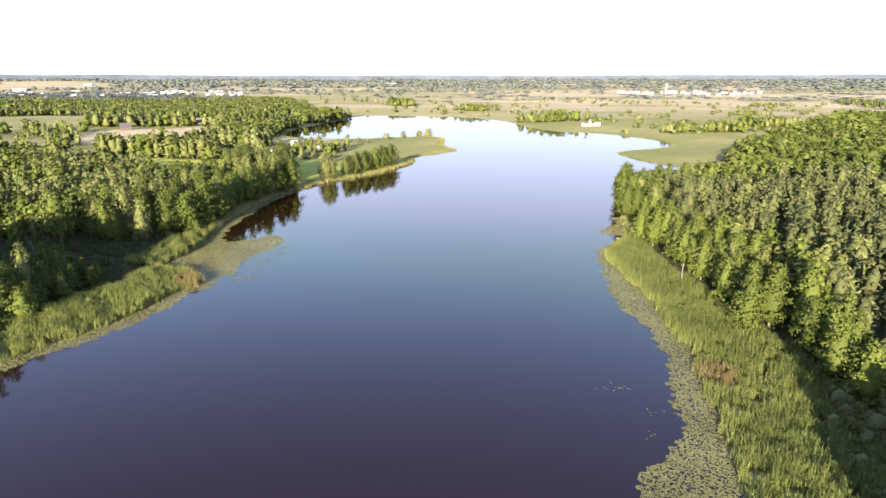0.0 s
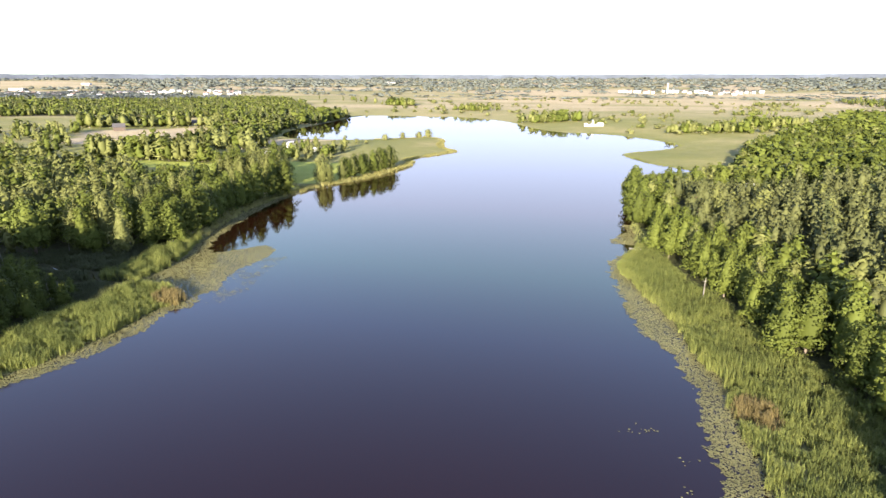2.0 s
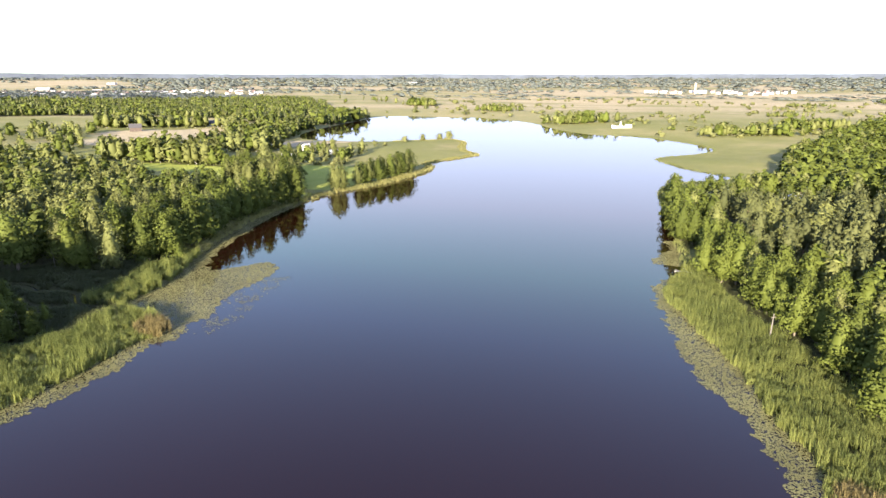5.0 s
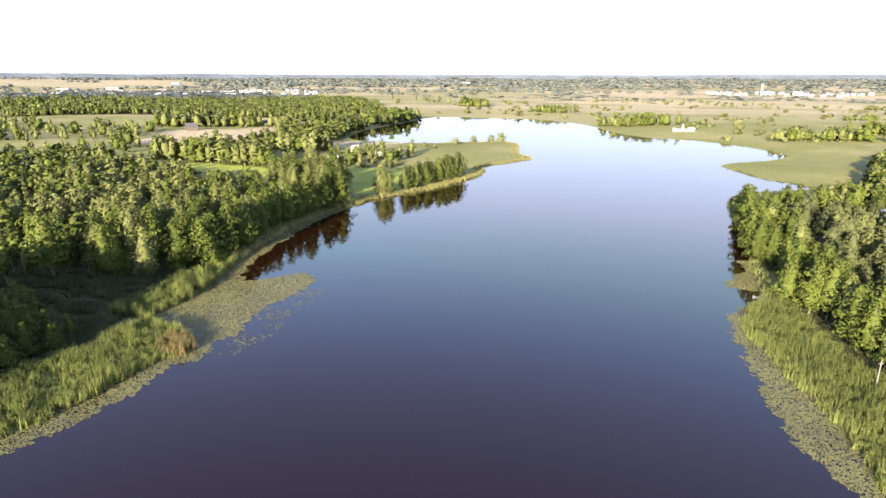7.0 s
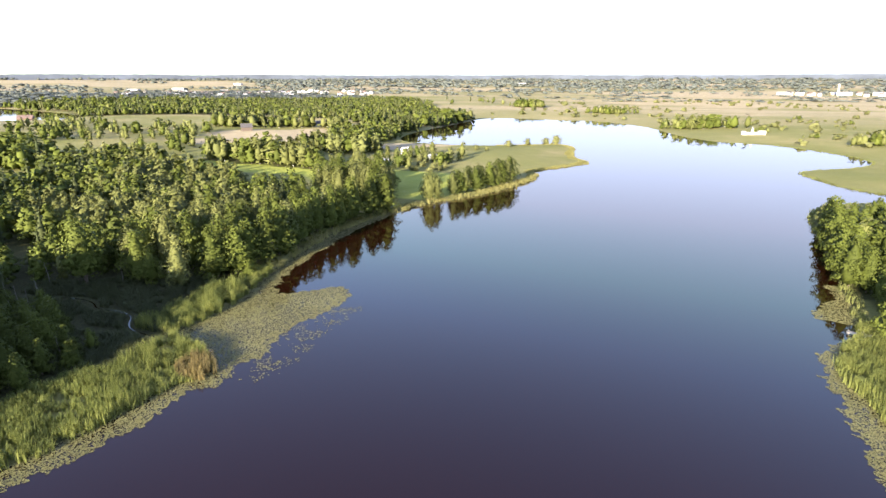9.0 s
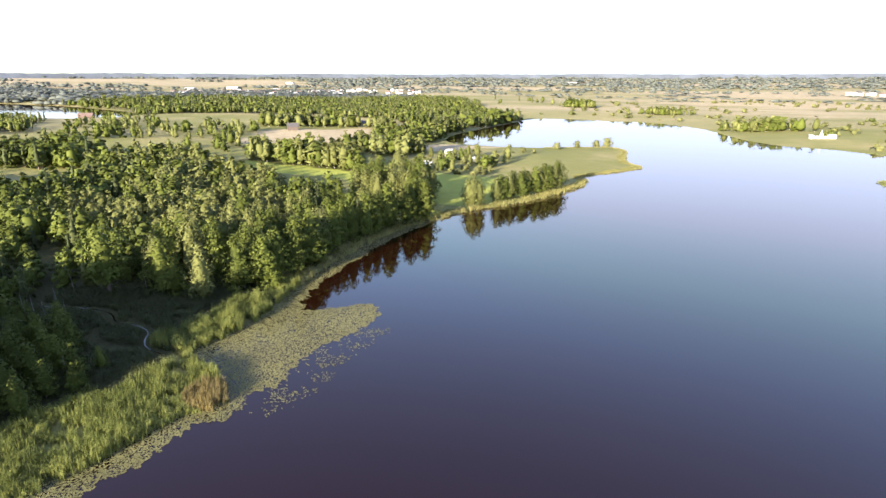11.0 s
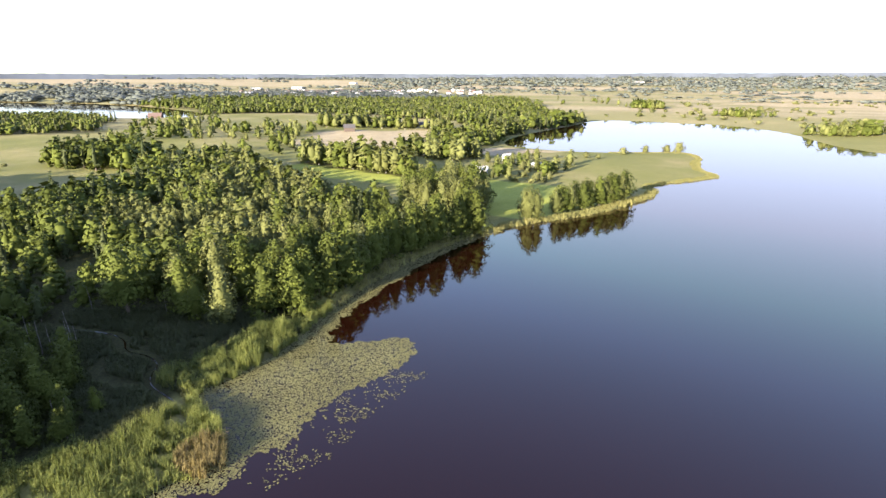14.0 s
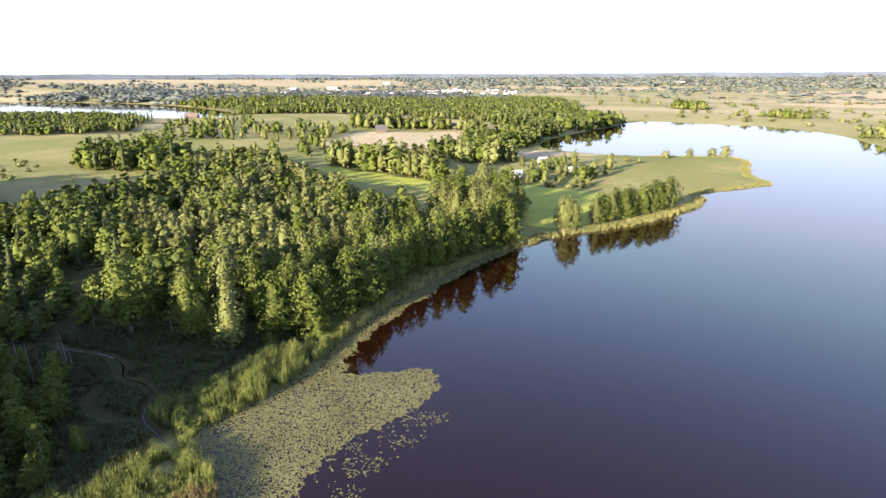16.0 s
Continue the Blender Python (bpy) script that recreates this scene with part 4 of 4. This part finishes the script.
stand(house("shed", 6, 4, 2.2, 1.0, white_wall, grey_roof, "small white shed beside the garden trees", "shed", windows=False, chimney=False), -145, 492, 40)
stand(house("lakeside_house", 9, 7, 3.0, 2.6, white_wall, grey_roof, "house with a pale grey sheet roof among trees"), 130, 327, 20)
stand(house("sauna_hut", 5, 4, 2.3, 1.6, log_wall, grey_roof, "small wooden hut with a pale roof near the shore", "hut", windows=False), 108, 351, 70)
stand(house("brick_manor", 22, 10, 4.5, 4.0, brick_wall, red_roof, "large red-brick house beside the second lake", "house"), -905, 770, 30)

# white lakeside building with a small spire on the east shore
def chapel():
    root = tagged(new("white_chapel"), "low white building with a small spire by the water", "building")
    part("wall", *box(-11, 11, -3, 3, -1, 2.4), white_wall, root, "white plastered wall")
    part("wing", *box(5, 12, -3.5, 3.5, -1, 4.2), white_wall, root)
    v = [(-2.2, -1.6, 2.4), (1.0, -1.6, 2.4), (1.0, 1.6, 2.4), (-2.2, 1.6, 2.4), (-0.6, 0, 8.5)]
    part("spire", v, [(0, 1, 4), (1, 2, 4), (2, 3, 4), (3, 0, 4)], white_wall, root)
    v, f = box(-11.4, -7.5, -3.2, 3.2, 2.4, 3.4)
    part("porch", v, f, white_wall, root)
    return root


stand(chapel(), 121, 775, 0)

# far town on the left, works and village on the right
def far_place(heading, r):
    return -10 + r * math.sin(radians(heading)), 90 + r * math.cos(radians(heading))


kinds = [house("town_house", 11, 9, 5.5, 3.5, white_wall, red_roof, "white town house with a red roof, far off", windows=False),
         house("town_house", 13, 9, 4.0, 3.5, cream_wall, grey_roof, "cream town house with a grey roof, far off", windows=False),
         house("town_house", 10, 9, 6.5, 3.0, white_wall, dark_roof, "white town house with a dark roof, far off", windows=False),
         house("town_hall_block", 26, 11, 8, 1.0, white_wall, grey_roof, "long white apartment block in the far town", "apartment block", windows=True, chimney=False),
         house("works_hall", 42, 16, 6, 1.6, white_wall, grey_roof, "long white works hall in the far village", "industrial hall", windows=True, chimney=False)]
for k in kinds:
    k["group"] = "buildings of the far towns"
spots = [(rnd.uniform(-46, -24), rnd.uniform(1820, 2150), int(rnd.integers(3))) for _ in range(64)]
spots += [(rnd.uniform(12, 24), rnd.uniform(1960, 2150), int(rnd.integers(3))) for _ in range(34)]
spots += [(-45 + 2.6 * k + rnd.uniform(-1, 1), rnd.uniform(1750, 2250), 3) for k in range(6)]
spots += [(12.2, 2060, 4), (16.5, 2080, 3), (18.5, 2100, 3), (-44.5, 2350, 4), (-41, 2450, 4), (-36, 3050, 4), (-10, 3100, 4)]
used = set()
for hd, r, k in spots:
    x, y = far_place(hd, r)
    m = pose(x, y, float(ground_z(x, y)) + 1.0, 0, 0, rnd.uniform(-40, 40))
    if k in used:
        copy_thing(kinds[k], m)
    else:
        kinds[k].matrix_world = m
        used.add(k)
tower = tagged(new("water_tower"), "tall pale water tower over the far village", "tower")
v, f = tube([(0, 0, -1), (0, 0, 20), (0, 0, 24), (0, 0, 32), (0, 0, 34)], [3.1, 2.7, 3.2, 3.2, 0.2], 12)
part("shaft", v, [tuple(int(i) for i in t) for t in f], cream_wall, tower)
x, y = far_place(15.9, 2020)
stand(tower, x, y, 0)


# ---- small things of the shore ----
def dead_tree(x, y, h, lean_x, lean_y):
    z = float(ground_z(x, y))
    pts = [(x + lean_x * u * u, y + lean_y * u * u + 0.15 * math.sin(5 * u), z - 0.3 + h * u) for u in (0, 0.25, 0.5, 0.75, 1.0)]
    parts = [tube(pts, [0.13, 0.11, 0.09, 0.06, 0.03], 6)]
    for u, a in ((0.55, 1.0), (0.7, 3.5), (0.85, 5.2)):
        p = np.array([x + lean_x * u * u, y + lean_y * u * u, z + h * u])
        parts.append(tube([p, p + [0.5 * math.cos(a), 0.5 * math.sin(a), 0.35]], [0.035, 0.012], 4))
    v, f = merge(parts)
    me = mesh_from("dead_trunk", v, f, [dead_wood])
    tagged(new("dead_trunk", me), "thin bleached dead trunk standing in the marsh", "dead tree", "dead trunks in the marsh")


for x, y, h, lx, ly in ((-146, 167, 9.5, -0.8, 0.3), (-148, 166, 10.5, -0.7, 0.2), (-150, 168, 8, -0.5, 0), (-144, 168, 8.5, -0.1, 0), (-152, 169, 6, -0.3, 0),
                        (-149, 175, 8.5, -1.0, 0), (-148, 174, 7, -0.4, 0), (-147, 175, 6, 0.2, 0), (-163, 189, 7, -0.5, 0), (-117, 153, 6, -0.3, 0.2),
                        (-115, 154, 6.5, 0.3, 0.1), (-144, 197, 6, 0.2, 0)):
    dead_tree(x, y, h, lx, ly)
for x, y, s in ((-121, 152, 0.3), (-112, 151, 0.36), (-116, 160, 0.3), (-112, 214, 0.32), (-128, 203, 0.25)):
    plant("alder", x, y, s, 1.25, "young bright green alder beside the marsh")

pole = tagged(new("wooden_pole"), "bare weathered wooden pole among the reeds", "pole")
v, f = tube([(0, 0, -0.5), (0, 0, 3), (0.1, 0, 6.2)], [0.16, 0.14, 0.11], 8)
part("shaft", v, [tuple(int(i) for i in t) for t in f], dead_wood, pole)
part("crosspiece", *box(-0.5, 0.6, -0.06, 0.06, 5.2, 5.35), dead_wood, pole)
stand(pole, 60, 172, 20)

jetty = tagged(new("jetty"), "short grey wooden jetty in a gap of the reeds", "jetty")
for k in range(14):
    part("plank", *box(-0.8, 0.8, k * 0.42, k * 0.42 + 0.38, 0.5, 0.56), plank_mat, jetty)
for px in (-0.7, 0.7):
    for py in (0.2, 2.8, 5.5):
        part("post", *box(px - 0.08, px + 0.08, py - 0.08, py + 0.08, -1.5, 0.9), dead_wood, jetty)
jetty.matrix_world = pose(56, 220, 0, 0, 0, 75)


def boat(x, y, turn):
    root = tagged(new("rowing_boat"), "small white rowing boat moored at the jetty", "boat", "boats at the jetty")
    rings = [(-2.0, 0.55, 0.0), (-1.0, 0.72, 0.0), (0.3, 0.72, 0.0), (1.3, 0.5, 0.05), (2.1, 0.05, 0.2)]
    v, f = [], []
    for px, hw, up in rings:
        v += [(px, -hw, 0.5 + up), (px, -hw * 0.6, -0.05), (px, hw * 0.6, -0.05), (px, hw, 0.5 + up), (px, hw * 0.86, 0.46 + up), (px, 0, 0.08), (px, -hw * 0.86, 0.46 + up)]
    for k in range(4):
        for q in range(7):
            a, b = k * 7 + q, k * 7 + (q + 1) % 7
            f.append((a, b, b + 7, a + 7))
    f.append(tuple(range(6, -1, -1)))
    part("hull", v, f, hull_mat, root)
    for px in (-1.1, 0.4):
        part("thwart", *box(px - 0.14, px + 0.14, -0.6, 0.6, 0.34, 0.38), plank_mat, root)
    root.matrix_world = pose(x, y, 0.02, 0, 0, turn)


boat(53.5, 222.5, 70)
boat(52.5, 219, 40)


# a few loose pads and white flowers on the open water
for px, py, n, r in ((29, 106, 16, 1.6), (33, 98, 5, 1.0), (31, 90, 6, 1.5)):
    x, y = px + rnd.normal(0, r, n), py + rnd.normal(0, r * 0.7, n)
    lily_pads("loose_lily_pads", x, y, 0.2, "few loose pale lily pads on open water")
